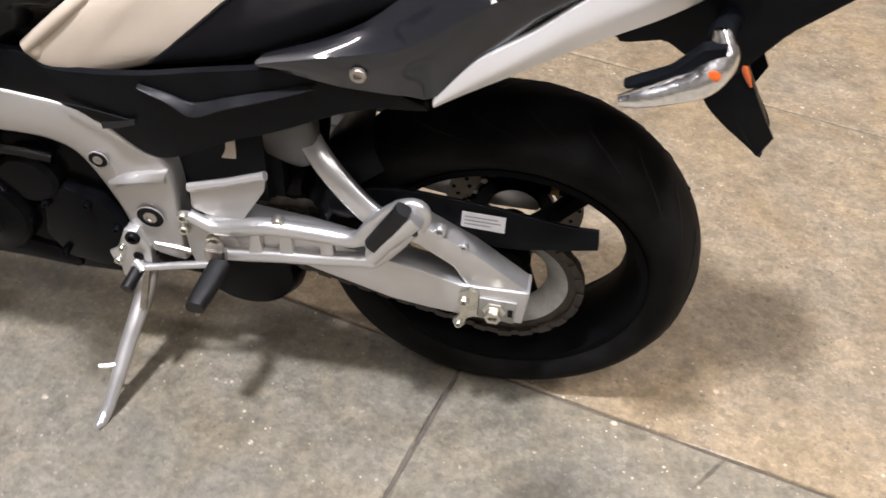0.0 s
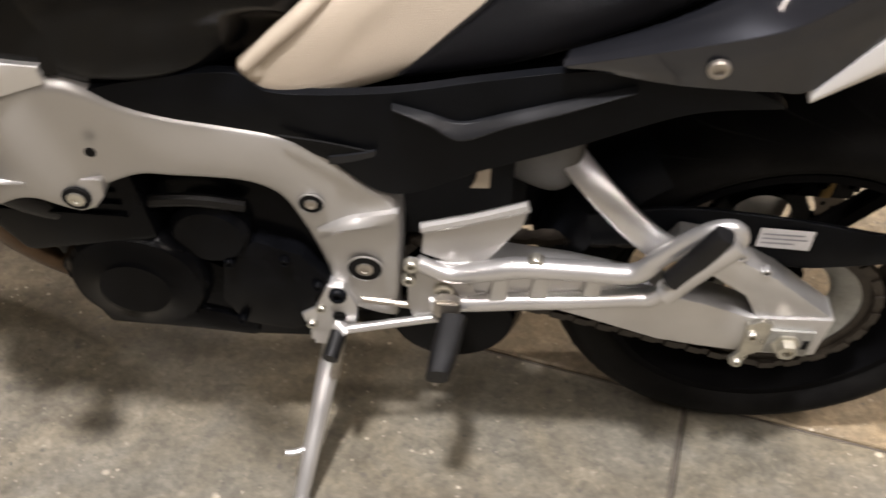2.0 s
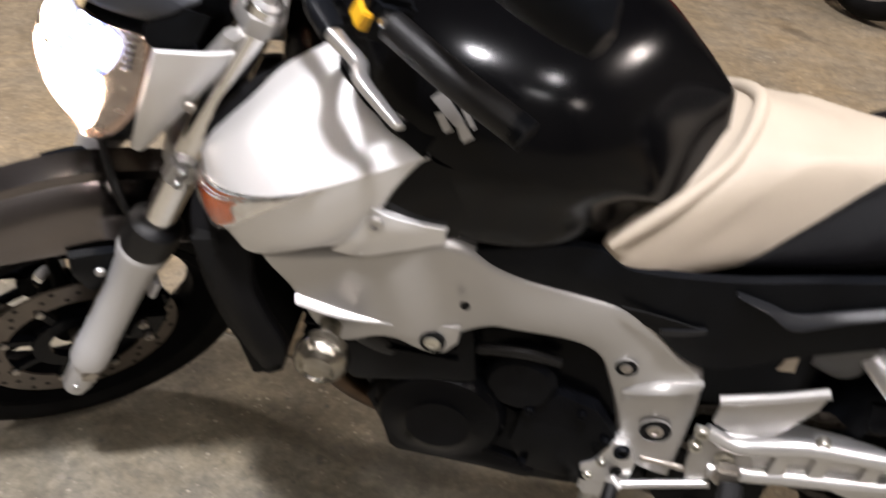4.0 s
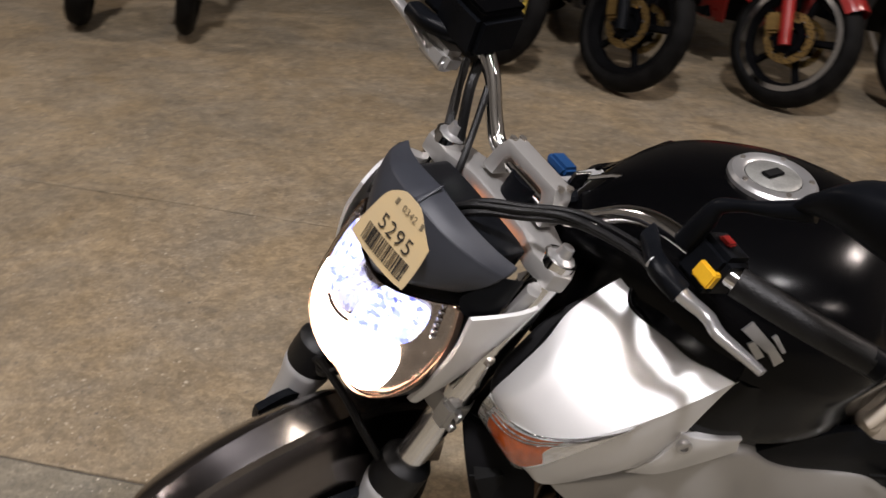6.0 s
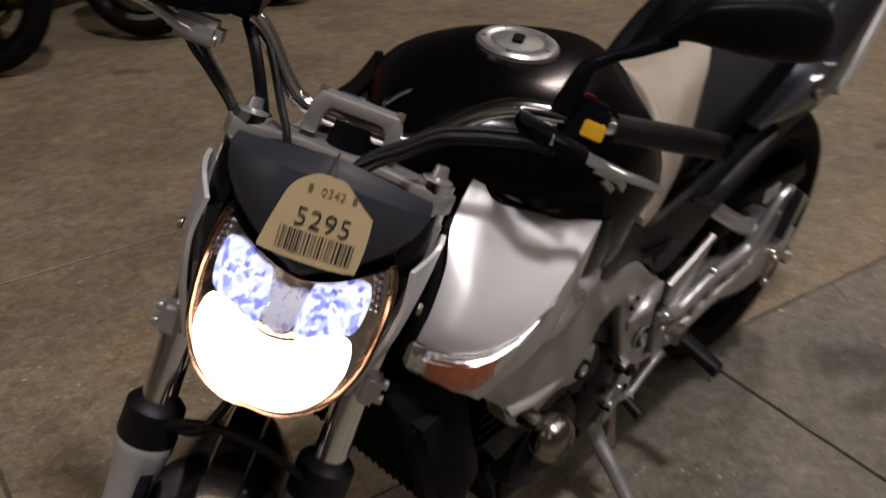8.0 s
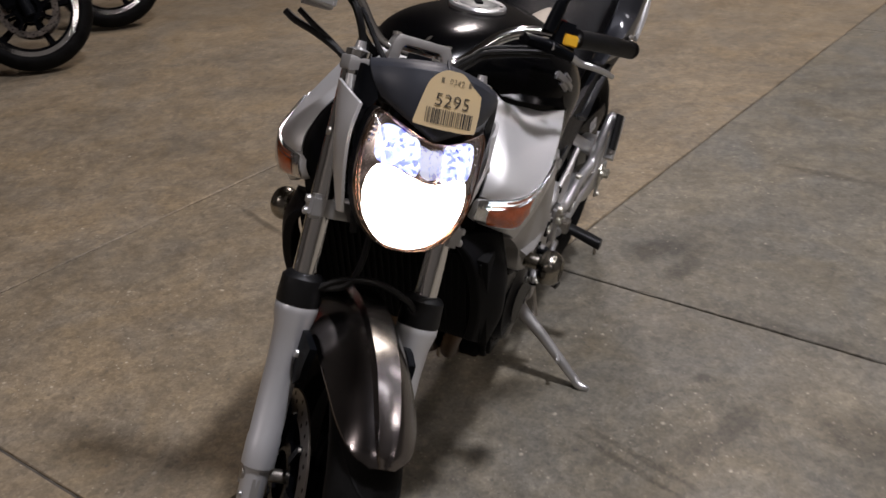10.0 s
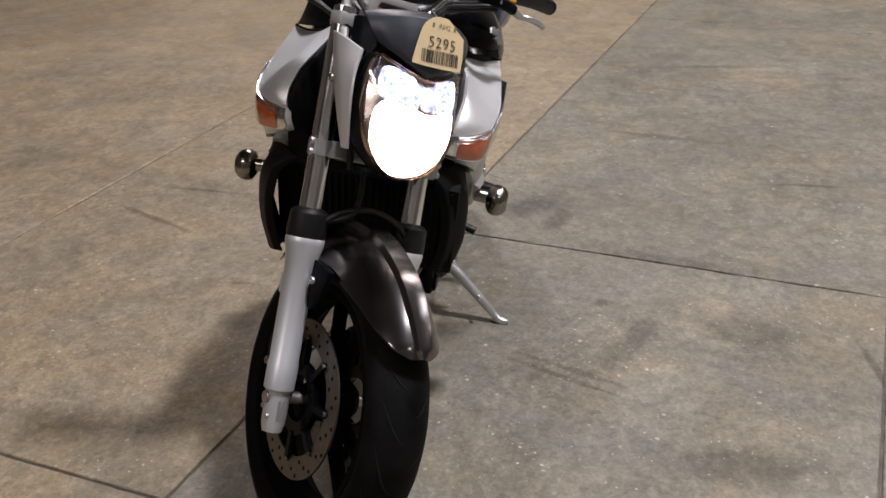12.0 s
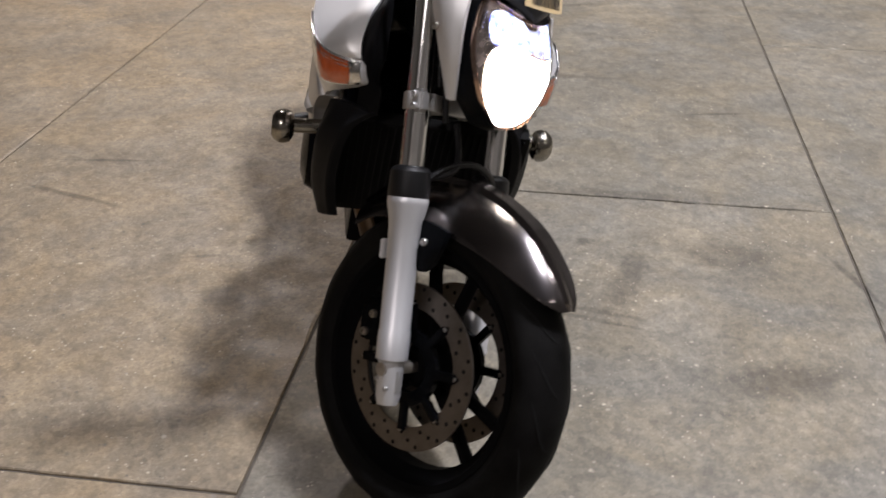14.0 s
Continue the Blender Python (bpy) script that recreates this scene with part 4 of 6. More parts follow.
filler = [[(.890, .208, .844), (.912, .214, .816), (.934, .215, .778), (.956, .211, .72)], [(.875, .2125, .838), (.885, .2135, .808), (.895, .2125, .776), (.905, .209, .72)], [(.835, .2085, .832), (.835, .2065, .80), (.838, .203, .772), (.842, .196, .735)]]
pair("tank_filler_panel", panel(filler, (0, -0.012, 0), 10, 14), GLOSS, bike, "glossy black panel between tank and cover")
tab = panel([[(.992, .212, .690), (.965, .224, .726), (.950, .228, .758), (.944, .226, .775)], [(.955, .219, .696), (.94, .228, .728), (.928, .229, .752), (.920, .225, .766)], [(.91, .216, .711), (.90, .219, .733), (.895, .220, .748), (.892, .218, .757)], [(.862, .209, .727), (.862, .2105, .738), (.863, .211, .745), (.860, .210, .750)]], (0, -0.012, 0), 16, 14)
pair("cover_tab", tab, SILVER, bike, "silver bracket bolted between cover and frame", bevel=0.0015)
pair("tab_bolt", bolt(0.938, 0.228, 0.757, 0.010, 0.006), ALU, bike)
sl = join(tube([(0.99, 0.16, 0.572), (0.988, 0.242, 0.566)], 0.015, 16), lathe([(0.0001, 0.238), (0.018, 0.238), (0.031, 0.246), (0.035, 0.257), (0.034, 0.267), (0.029, 0.277), (0.021, 0.283), (0.018, 0.279), (0.0001, 0.277)], 30, "y", (0.988, 0, 0.562)))
pair("crash_slider", sl, SLIDER, bike, "scratched metal crash slider", dx=0.05, dy=-0.030)

# ---------------- tank, seat, side and tail covers ----------------
def tank_ring(x, top, hw, zb, sag=0.0):
    a, b, c, d = [p + (q - p) * sag for p, q in ((0.006, 0.018), (0.026, 0.058), (0.065, 0.097), (0.13, 0.15))]
    half = [(0, top), (hw * 0.35, top - a), (hw * 0.66, top - b), (hw * 0.88, top - c), (hw, top - d), (hw * (0.97 - 0.22 * sag), (top - d + zb) / 2), (hw * (0.86 - 0.2 * sag), zb), (hw * 0.4, zb - 0.01)]
    return [(x, y, z) for y, z in half + [(-y, z) for y, z in half[::-1] if y]]


TANK = [(1.095, .895, .045, .80), (1.06, .935, .075, .79), (1.0, .968, .124, .76), (.93, .979, .189, .73), (.85, .980, .212, .712), (.75, .973, .205, .71, .25), (.67, .951, .158, .715, .6), (.61, .903, .108, .72, .9), (.565, .856, .062, .73, 1)]
tank = part("fuel_tank", loft([tank_ring(*q) for q in TANK], 48, 48), GLOSS, bike, "glossy black fuel tank with a metal filler cap", angle=70)
TC = Matrix.Translation((0.822, -0.006, 0.9790)) @ Matrix.Rotation(radians(-4), 4, "Y")
part("filler_cap", moved(lathe([(0.036, -0.004), (0.036, 0.005), (0.041, 0.008), (0.052, 0.007), (0.056, 0.003), (0.056, -0.004)], 40, "z", closed=True), TC), ALU, tank, "brushed metal filler cap ring")
part("cap_lid", moved(lathe([(0.0001, 0.003), (0.035, 0.003), (0.035, 0.006), (0.030, 0.0085), (0.0001, 0.009)], 32, "z"), TC), CAST, tank)
part("key_flap", moved(box(-0.012, 0.018, -0.008, 0.008, 0.0085, 0.0125, 0.002), TC @ Matrix.Rotation(radians(30), 4, "Z")), DARK, tank)
for k in range(5):
    a = 2 * math.pi * k / 5 + 0.4
    part("cap_screw", moved(lathe([(0.0001, 0.006), (0.0035, 0.006), (0.0035, 0.0095), (0.0001, 0.0095)], 8, "z", (0.046 * math.cos(a), 0.046 * math.sin(a), 0)), TC), STEEL, tank)


def on_tank(x, z):
    """The point of the tank's left skin at x and z."""
    skin_mesh = tank.data
    for f in skin_mesh.polygons:
        if abs(f.center.x - x) < .05 and abs(f.center.z - z) < .05 and f.center.y > .05:
            vs = [skin_mesh.vertices[k].co for k in f.vertices]
            for k in range(1, len(vs) - 1):
                p = intersect_ray_tri(vs[0], vs[k], vs[k + 1], V((0, -1, 0)), V((x, 1, z)))
                if p is not None:
                    return p
    return V((x, .2, z))


# raised angular mark on the tank: plain slanted bars
for quad in (((.895, .902), (.884, .912), (.857, .889), (.866, .882)), ((.866, .885), (.857, .888), (.846, .875), (.856, .868)), ((.888, .889), (.881, .893), (.868, .878), (.876, .873)), ((.862, .899), (.857, .902), (.845, .885), (.849, .883))):
    outer = []
    for lift in (.0045, .003, -.003):
        ring = []
        for k in range(4):
            (xa, za), (xb, zb) = quad[k], quad[(k + 1) % 4]
            ring += [on_tank(xa + (xb - xa) * w, za + (zb - za) * w) + V((0, lift, lift * .5)) for w in (0, .5)]
        outer.append(ring)
    part("tank_mark", tidy(skin(outer)), ALU, tank, "raised silver mark", angle=30)

intake = [[(1.001, .114, .886), (.975, .165, .874), (.93, .197, .861), (.895, .213, .848)],
          [(.985, .112, .895), (.955, .150, .890), (.915, .185, .880), (.885, .205, .864)],
          [(.955, .100, .925), (.925, .135, .925), (.895, .170, .918), (.872, .195, .898)]]
for bm in (panel(intake, (-0.008, -0.006, 0), 12, 20), far_side(panel(intake, (-0.008, -0.006, 0), 12, 20))):
    part("intake_panel", bm, GLOSS, bike, "glossy black intake panel")


def saddle(stations, n=40, m=44, drop=0.02):
    rings = []
    for B, M, S, T in stations:
        left = [V(B), V(M), V(S), V((S[0] * 0.45 + T[0] * 0.55, S[1] * 0.55, S[2] * 0.35 + T[2] * 0.65))]
        top = V(T)
        right = [V((p.x, -p.y, p.z)) for p in left[::-1]]
        inner = [V((B[0], -B[1] * 0.7, B[2] - 0.01)), V((B[0], B[1] * 0.7, B[2] - 0.01))]
        rings.append(left + [top] + right + inner)
    return loft(rings, n, m)


ST = [((.678, .147, .721), (.618, .127, .775), (.564, .082, .816), (.535, 0, .852)),
      ((.668, .152, .691), (.594, .127, .770), (.536, .082, .818), (.506, 0, .846)),
      ((.636, .149, .680), (.560, .120, .765), (.498, .077, .820), (.458, 0, .841)),
      ((.602, .141, .681), (.527, .109, .760), (.462, .072, .822), (.41, 0, .836)),
      ((.519, .114, .694), (.455, .094, .750), (.391, .065, .803), (.283, 0, .846)),
      ((.40, .128, .733), (.36, .120, .785), (.30, .100, .828), (.22, 0, .872)),
      ((.30, .132, .780), (.275, .130, .825), (.22, .112, .873), (.155, 0, .908)),
      ((.20, .134, .842), (.175, .134, .880), (.12, .120, .922), (.09, 0, .942)),
      ((.05, .128, .930), (.03, .126, .948), (-.01, .115, .970), (-.03, 0, .985)),
      ((-.12, .110, .972), (-.13, .108, .985), (-.15, .095, 1.0), (-.16, 0, 1.015)),
      ((-.24, .08, 1.0), (-.245, .078, 1.005), (-.25, .07, 1.012), (-.255, 0, 1.022))]
part("rider_seat", saddle(ST[:5], 36), BEIGE, bike, "cream vinyl front part of the seat", angle=80)
part("rear_seat", saddle(ST[4:], 40), VINYL, bike, "black vinyl seat rising to the pillion pad", angle=80)
nose = [ST[0][0], (.650, .140, .747), ST[0][1], (.590, .107, .797), ST[0][2], (.549, .055, .833), (.540, .028, .845), ST[0][3]]
piping = [(x - 0.002, y + 0.001 * (y > 0), z - 0.002) for x, y, z in nose]
piping = piping + [(x, -y, z) for x, y, z in piping[::-1][1:]]
part("seat_piping", tube(piping, 0.010, 12, 60), BEIGE, bike, "cream piping along the seat's front edge")
part("seat_corner", lathe([(0.0001, -.016), (.010, -.014), (.0165, -.007), (.018, 0), (.0165, .007), (.010, .0115), (.0001, .013)], 24, "y", (.668, .141, .712)), BEIGE, bike)
part("seat_seam", tube([(x, y + 0.001, z) for x, y, z in ((.519, .114, .694), (.455, .094, .750), (.391, .065, .803))] + [(.335, .033, .825), (.283, 0, .847)], 0.0025, 6, 30), SOFT, bike)

side = [[(.873, .200, .700), (.78, .180, .716), (.69, .158, .716), (.645, .156, .692), (.53, .156, .702), (.42, .155, .728), (.32, .157, .750), (.21, .165, .759), (.13, .168, .737)],
        [(.872, .200, .694), (.77, .178, .690), (.68, .158, .678), (.62, .153, .665), (.53, .154, .662), (.42, .154, .690), (.32, .156, .722), (.21, .164, .745), (.127, .168, .733)],
        [(.870, .198, .690), (.765, .174, .668), (.67, .152, .645), (.605, .148, .622), (.525, .148, .600), (.416, .150, .640), (.329, .153, .678), (.216, .162, .725), (.125, .167, .730)],
        [(.868, .195, .686), (.76, .168, .650), (.67, .146, .618), (.600, .142, .590), (.521, .140, .538), (.416, .145, .593), (.329, .150, .638), (.216, .160, .705), (.122, .166, .727)]]
pair("seat_side_cover", panel(side, (0, -0.012, 0), 24, 60), BLACK, bike, "black plastic side cover below the seat", bevel=0.002)
chev = [(.522, .158, .690), (.482, .160, .679), (.448, .161, .669), (.399, .161, .687), (.343, .161, .709), (.274, .162, .738)]
wide = (.002, .007, .014, .009, .007, .002)
chev_rows = [[(x, y - 0.004, z) for x, y, z in chev], [(x, y + 0.007, z - w) for (x, y, z), w in zip(chev, wide)], [(x, y - 0.001, z - w - 0.004) for (x, y, z), w in zip(chev, wide)]]
pair("cover_ridge", panel(chev_rows, (0, -0.008, 0), 9, 60), RIDGE, bike, bevel=0.001)
pair("cover_vent", panel([[(.645, .1545, .633), (.60, .152, .626), (.548, .151, .616)], [(.64, .1535, .628), (.60, .1505, .612), (.585, .1485, .592)]], (0, 0.003, 0), 4, 10), DARK, bike)
pair("vent_blade", panel([[(.592, .152, .605), (.565, .153, .612), (.540, .153, .620)], [(.592, .152, .594), (.565, .154, .603), (.540, .152, .612)]], (0, 0.004, 0), 4, 10), RIDGE, bike)

crest = [(.352, .165, .760), (.254, .180, .799), (.165, .187, .832), (.126, .188, .858), (.083, .187, .893), (.036, .185, .926), (-.06, .165, .965), (-.20, .12, 1.0), (-.38, .05, 1.015)]
seat_edge = [(.345, .142, .762), (.265, .140, .798), (.209, .140, .834), (.168, .139, .873), (.122, .136, .915), (.06, .134, .955), (-.06, .122, .988), (-.20, .095, 1.014), (-.37, .045, 1.022)]
middle = [((a[0] + b[0]) / 2, (a[1] + b[1]) / 2 + 0.002, (a[2] + b[2]) / 2 + 0.002) for a, b in zip(seat_edge, crest)]
flank = [crest,
         [(.345, .164, .757), (.25, .181, .778), (.175, .189, .800), (.135, .190, .818), (.09, .190, .855), (.04, .186, .890), (-.06, .168, .940), (-.20, .122, .982), (-.385, .05, 1.0)],
         [(.335, .160, .755), (.25, .178, .757), (.19, .184, .760), (.15, .186, .763), (.112, .187, .770), (.065, .186, .832), (-.05, .160, .925), (-.20, .115, .968), (-.38, .045, .985)]]
pair("tail_cover", join(panel([seat_edge, middle, crest], (0, -0.010, -0.006), 12, 60), panel(flank, (0, -0.012, 0), 14, 60)), TAILP, bike, "black metallic tail cover beside the seat", angle=28, bevel=0.001)
pair("tail_bolt", join(bolt(0.209, 0.188, 0.789, 0.011, 0.006)), STEEL, bike)
silver_rows = [[(.114, .190, .766), (.065, .190, .835), (.004, .181, .880), (-.064, .169, .937), (-.15, .145, .966), (-.24, .11, .985)],
               [(.114, .192, .760), (.068, .196, .805), (.015, .190, .845), (-.06, .178, .900), (-.15, .152, .942), (-.24, .115, .968)],
               [(.113, .190, .755), (.07, .188, .786), (.023, .182, .815), (-.06, .168, .865), (-.147, .145, .905), (-.22, .11, .94)]]
pair("tail_silver_panel", panel(silver_rows, (0, -0.012, 0), 14, 40), SILVER, bike, "silver painted lower tail panel", angle=50, bevel=0.0015)
under = part("under_tail", plate([(-.10, .82), (-.155, .835), (-.21, .80), (-.25, .79), (-.30, .87), (-.38, .95), (-.39, .99), (-.2, .97), (-.05, .90)], -0.10, 0.10, 0.015), BLACK, bike, "black plastic under-tail")
part("tail_lamp", loft([[(-.375, y, z) for y, z in ((.05, .985), (0, 1.0), (-.05, .985), (0, .955))], [(-.405, y, z) for y, z in ((.035, .982), (0, .992), (-.035, .982), (0, .962))]], 6, 16), REDLENS, bike, "red tail lamp")
bm = panel([[(-.215, .075, .835), (-.23, .085, .80), (-.27, .092, .73), (-.318, .078, .66), (-.326, .07, .655)], [(-.235, 0, .845), (-.255, 0, .80), (-.295, 0, .73), (-.335, 0, .66), (-.34, 0, .655)], [(-.215, -.075, .835), (-.23, -.085, .80), (-.27, -.092, .73), (-.318, -.078, .66), (-.326, -.07, .655)]], (0.006, 0, 0.003), 16, 20)
part("number_plate_bracket", bm, BLACK, bike, "black plastic mudguard with plate bracket")
pair("bracket_flank", panel([[(-.20, .085, .83), (-.26, .09, .825)], [(-.225, .094, .75), (-.29, .094, .765)], [(-.318, .080, .66), (-.33, .080, .695)]], (0, -0.005, 0), 12, 8), BLACK, bike)
part("side_marker", tube([(-.234, .092, .888), (-.240, .093, .862), (-.246, .093, .846)], [0.004, 0.006, 0.004], 8, 10), TAIL, bike, "thin lit red tail lamp edge")
part("plate_reflector", tube([(-.248, .093, .838), (-.262, .094, .808), (-.275, .094, .785)], [0.003, 0.005, 0.002], 8, 10), AMBER, bike)
# rear indicators, folded forward on their stalks
ind = tube([(-.106, .218, .832), (-.128, .216, .839), (-.165, .210, .853), (-.195, .202, .868), (-.212, .190, .893), (-.203, .178, .922)], [.007, .012, .0165, .021, .018, .009], 14, 26)
for rear_ind in (ind, flip(ind)):
    part("rear_indicator", rear_ind, LAMPBACK, bike, "clear rear indicator with an amber bulb", angle=60)
pair("indicator_bulb", lathe([(0.0001, -.006), (.007, -.004), (.0105, .002), (.010, .006), (.006, .009), (.0001, .0105)], 16, "y", (-.203, .2085, .880)), AMBER, bike, "amber bulb cover")
part("indicator_arm", plate([(-.186, .908), (-.212, .916), (-.215, .89), (-.193, .866), (-.114, .838), (-.108, .842), (-.158, .872)], .186, .204, .004), BLACK, bike)
pair("indicator_stalk", tube([(-.23, .08, .88), (-.215, .13, .888), (-.208, .16, .888)], 0.016, 10, 10), BLACK, bike)

# ---------------- foot controls and stand ----------------
rail_up = tube([(.490, .150, .432), (.45, .152, .416), (.405, .154, .428), (.36, .155, .441), (.29, .156, .444), (.225, .158, .448), (.200, .163, .486), (.171, .168, .530), (.148, .170, .551), (.128, .171, .553), (.118, .171, .536), (.124, .171, .508)], [0.010, .012, .014, .014, .0135, .0135, .012, .011, .010, .010, .009, .008], 12, 76)
rail_low = tube([(.47, .150, .355), (.42, .152, .362), (.36, .154, .375), (.28, .156, .388), (.215, .158, .402), (.195, .16, .408), (.165, .164, .446), (.136, .166, .492)], [.012, .013, .013, .012, .012, .012, .009, .008], 12, 60)
for own, hg in zip((rail_low, flip(rail_low)), pair("footrest_hanger", rail_up, ALU, bike, "cast aluminium footrest hanger", angle=60)):
    part("lower_rail", own, ALU, hg, angle=60)
for x, z0, z1 in ((.335, .38, .44), (.27, .39, .44), (.385, .37, .43)):
    pair("hanger_web", plate([(x - .012, z0), (x + .012, z0), (x + .009, z1), (x - .009, z1)], .147, .161, .003), ALU, bike)
gus = [(.503, .43), (.47, .425), (.44, .408), (.42, .395), (.405, .36), (.42, .345), (.45, .338), (.493, .317), (.50, .35)]
pair("hanger_plate", plate(gus, .138, .152, .004), FRAME, bike)
heel = plate([(.484, .482), (.42, .510), (.361, .536), (.366, .505), (.386, .468), (.407, .430), (.45, .428), (.486, .443)], .138, .145, .002)
pair("heel_guard", join(heel, tube([(.486, .141, .484), (.42, .143, .511), (.362, .143, .537)], 0.0075, 8)), FRAME, bike, "silver heel guard")
for q in ((.497, .152, .432, .010, .010), (.499, .152, .404, .009, .010), (.455, .152, .384, .013, .006), (.345, .150, .455, .010, .012)):
    pair("hanger_bolt", bolt(*q), ZINC, bike)
ppad = loft([[(.136, .178, .560), (.120, .180, .542), (.120, .202, .542), (.134, .203, .560)], [(.174, .180, .507), (.158, .182, .494), (.158, .204, .494), (.172, .205, .507)], [(.201, .182, .462), (.184, .184, .450), (.184, .204, .450), (.199, .205, .462)]], 12, 20)
pair("pillion_peg", ppad, ALU, bike, "folded pillion footrest with a rubber pad", angle=50)
pair("peg_pad", loft([[(.156, .186, .572), (.137, .188, .566), (.139, .203, .562), (.154, .201, .569)], [(.178, .188, .530), (.156, .190, .520), (.158, .205, .517), (.176, .203, .527)], [(.200, .190, .490), (.178, .192, .480), (.180, .206, .477), (.198, .204, .487)]], 12, 20), SOFT, bike)
pegm = tube([(.448, .150, .372), (.450, .172, .368)], 0.012, 12)
pair("footrest_joint", join(pegm, box(.432, .466, .158, .176, .352, .386, .004)), STEEL, bike)
peg = loft([[(.440 + a, .178, .360 + b) for a, b in ((-.013, .008), (.013, .008), (.014, -.006), (-.014, -.006))], [(.448 + a, .225, .353 + b) for a, b in ((-.013, .010), (.013, .010), (.015, -.008), (-.015, -.008))], [(.455 + a, .262, .348 + b) for a, b in ((-.011, .010), (.011, .010), (.012, -.010), (-.012, -.010))]], 14, 20)
pair("rider_footrest", peg, SOFT, bike, "rubber-covered rider footrest", angle=50)
pair("peg_feeler", tube([(.455, .250, .342), (.457, .252, .318)], 0.004, 8), STEEL, bike)
part("gear_lever", join(tube([(.46, .152, .325), (.52, .157, .312), (.585, .165, .300)], 0.0065, 10, 16), tube([(.595, .158, .305), (.58, .168, .296)], .010, 10)), ALU, bike, "alloy gear lever")
part("gear_rod", tube([(.47, .145, .335), (.56, .145, .345)], .005, 8), STEEL, bike)
part("gear_toe_rubber", tube([(.590, .165, .296), (.597, .205, .288)], .011, 12), SOFT, bike)
part("side_stand", join(tube([(.600, .112, .262), (.606, .125, .205), (.618, .195, .150), (.630, .265, .093), (.636, .300, .064)], [.016, .017, .014, .012, .010], 12, 30),
                        tube([(.632, .290, .074), (.639, .306, .060), (.641, .322, .056), (.644, .336, .059)], [.010, .011, .010, .006], 10, 14), tube([(.626, .238, .118), (.645, .248, .118), (.660, .252, .119)], .0045, 8, 8)), ALU, bike, "cast alloy side stand, folded out")
bracket = part("stand_bracket", join(plate([(.640, .316), (.634, .284), (.60, .278), (.568, .290), (.566, .340), (.582, .377), (.604, .377), (.614, .352), (.622, .330)], .136, .156, .004), box(.585, .632, .096, .150, .240, .292, .006)), ALU, bike, "light cast-metal side stand bracket with bolts")
part("bracket_bolt", bolt(.590, .156, .364, .012, .008), BLACK, bracket)
part("bracket_bolt", bolt(.589, .156, .318, .009, .003), DARK, bracket)
part("bracket_bolt", bolt(.613, .156, .335, .007, .007), ZINC, bracket)
part("bracket_bolt", bolt(.626, .156, .300, .007, .006), ZINC, bracket)
part("stand_spring", tube([(.585, .135, .29), (.60, .165, .19)], .007, 8), STEEL, bike)

# ---------------- front fork, mudguard ----------------
for sg in (1, -1):
    y = sg * 0.109
    part("fork_tube", s(tube([(0.035, y, 0.01), (0.035, y, -0.43)], 0.0215, 24)), CHROME, bike, "chromed fork tube")
    part("fork_slider", s(lathe([(0.0001, -.414), (.034, -.414), (.037, -.420), (.0365, -.430), (.0305, -.458), (.0280, -.50), (.0275, -.652), (.0290, -.655), (.0290, -.704), (.0235, -.709), (.0225, -.770), (.0185, -.786), (.0001, -.786)], 28, "z", (0.035, y, 0))), FORK, bike, "silver painted fork leg", angle=30)
    part("fork_seal", s(lathe([(.0215, -.362), (.030, -.365), (.036, -.372), (.0375, -.412), (.036, -.418), (.0215, -.418)], 24, "z", (0.035, y, 0), closed=True)), SOFT, bike)
    part("axle_clamp", s(join(box(.016, .058, y - .018 * sg, y + .019 * sg, -.775, -.712, .012, 3), bolt(0.047, y + .019 * sg, -.755, .005, .005, sg), bolt(0.025, y + .019 * sg, -.74, .005, .005, sg))), FRAME, bike)
    part("caliper", s(join(box(-.075, -.005, sg * .085, sg * .045, -.70, -.60, .012), box(-.07, -.015, sg * .098, sg * .085, -.685, -.615, .006))), ENGINE, bike)
    part("caliper_bolt", s(bolt(-.03, sg * .098, -.635, .008, .008, sg)), STEEL, bike)
    part("caliper_bolt", s(bolt(-.05, sg * .098, -.67, .008, .008, sg)), STEEL, bike)
    part("fork_reflector", s(box(-.008, .0, sg * .10, sg * .125, -.53, -.495, .002)), WHITE, bike)
    part("yoke_clamp", s(join(box(.040, .066, sg * .108, sg * .136, -.270, -.230, .006), bolt(.053, sg * .136, -.240, .0065, .006, sg), bolt(.053, sg * .136, -.260, .0065, .006, sg))), ALU, bike)
    part("fork_cap", s(lathe([(.0001, .026), (.008, .026), (.010, .014), (.018, .011), (.020, -.004), (.0001, -.004)], 12, "z", (0.035, y, 0))), ALU, bike)
tri = [(-.045, 0), (-.03, -.035), (.012, -.124), (.034, -.136), (.056, -.126), (.058, -.088), (.042, -.05), (.042, .05), (.058, .088), (.056, .126), (.034, .136), (.012, .124), (-.03, .035)]
rot = Matrix.Rotation(radians(-90), 4, "X")
part("top_yoke", s(moved(plate([(x, -y) for x, y in tri], -.012, .012, .004), Matrix.Translation((0, 0, -0.012)) @ rot)), FRAME, bike, "silver top fork yoke")
part("lower_yoke", s(moved(plate([(x, -y) for x, y in tri], -.016, .016, .005), Matrix.Translation((0, 0, -0.25)) @ rot)), FRAME, bike, "silver lower fork yoke")
part("steering_stem", s(tube([(0, 0, .03), (0, 0, -.27)], .026, 18)), BLACK, bike)
part("axle", s(tube([(0.035, -.135, -.722), (0.035, .135, -.722)], .012, 14)), STEEL, bike)
FW = V((0.035, 0, -0.722))


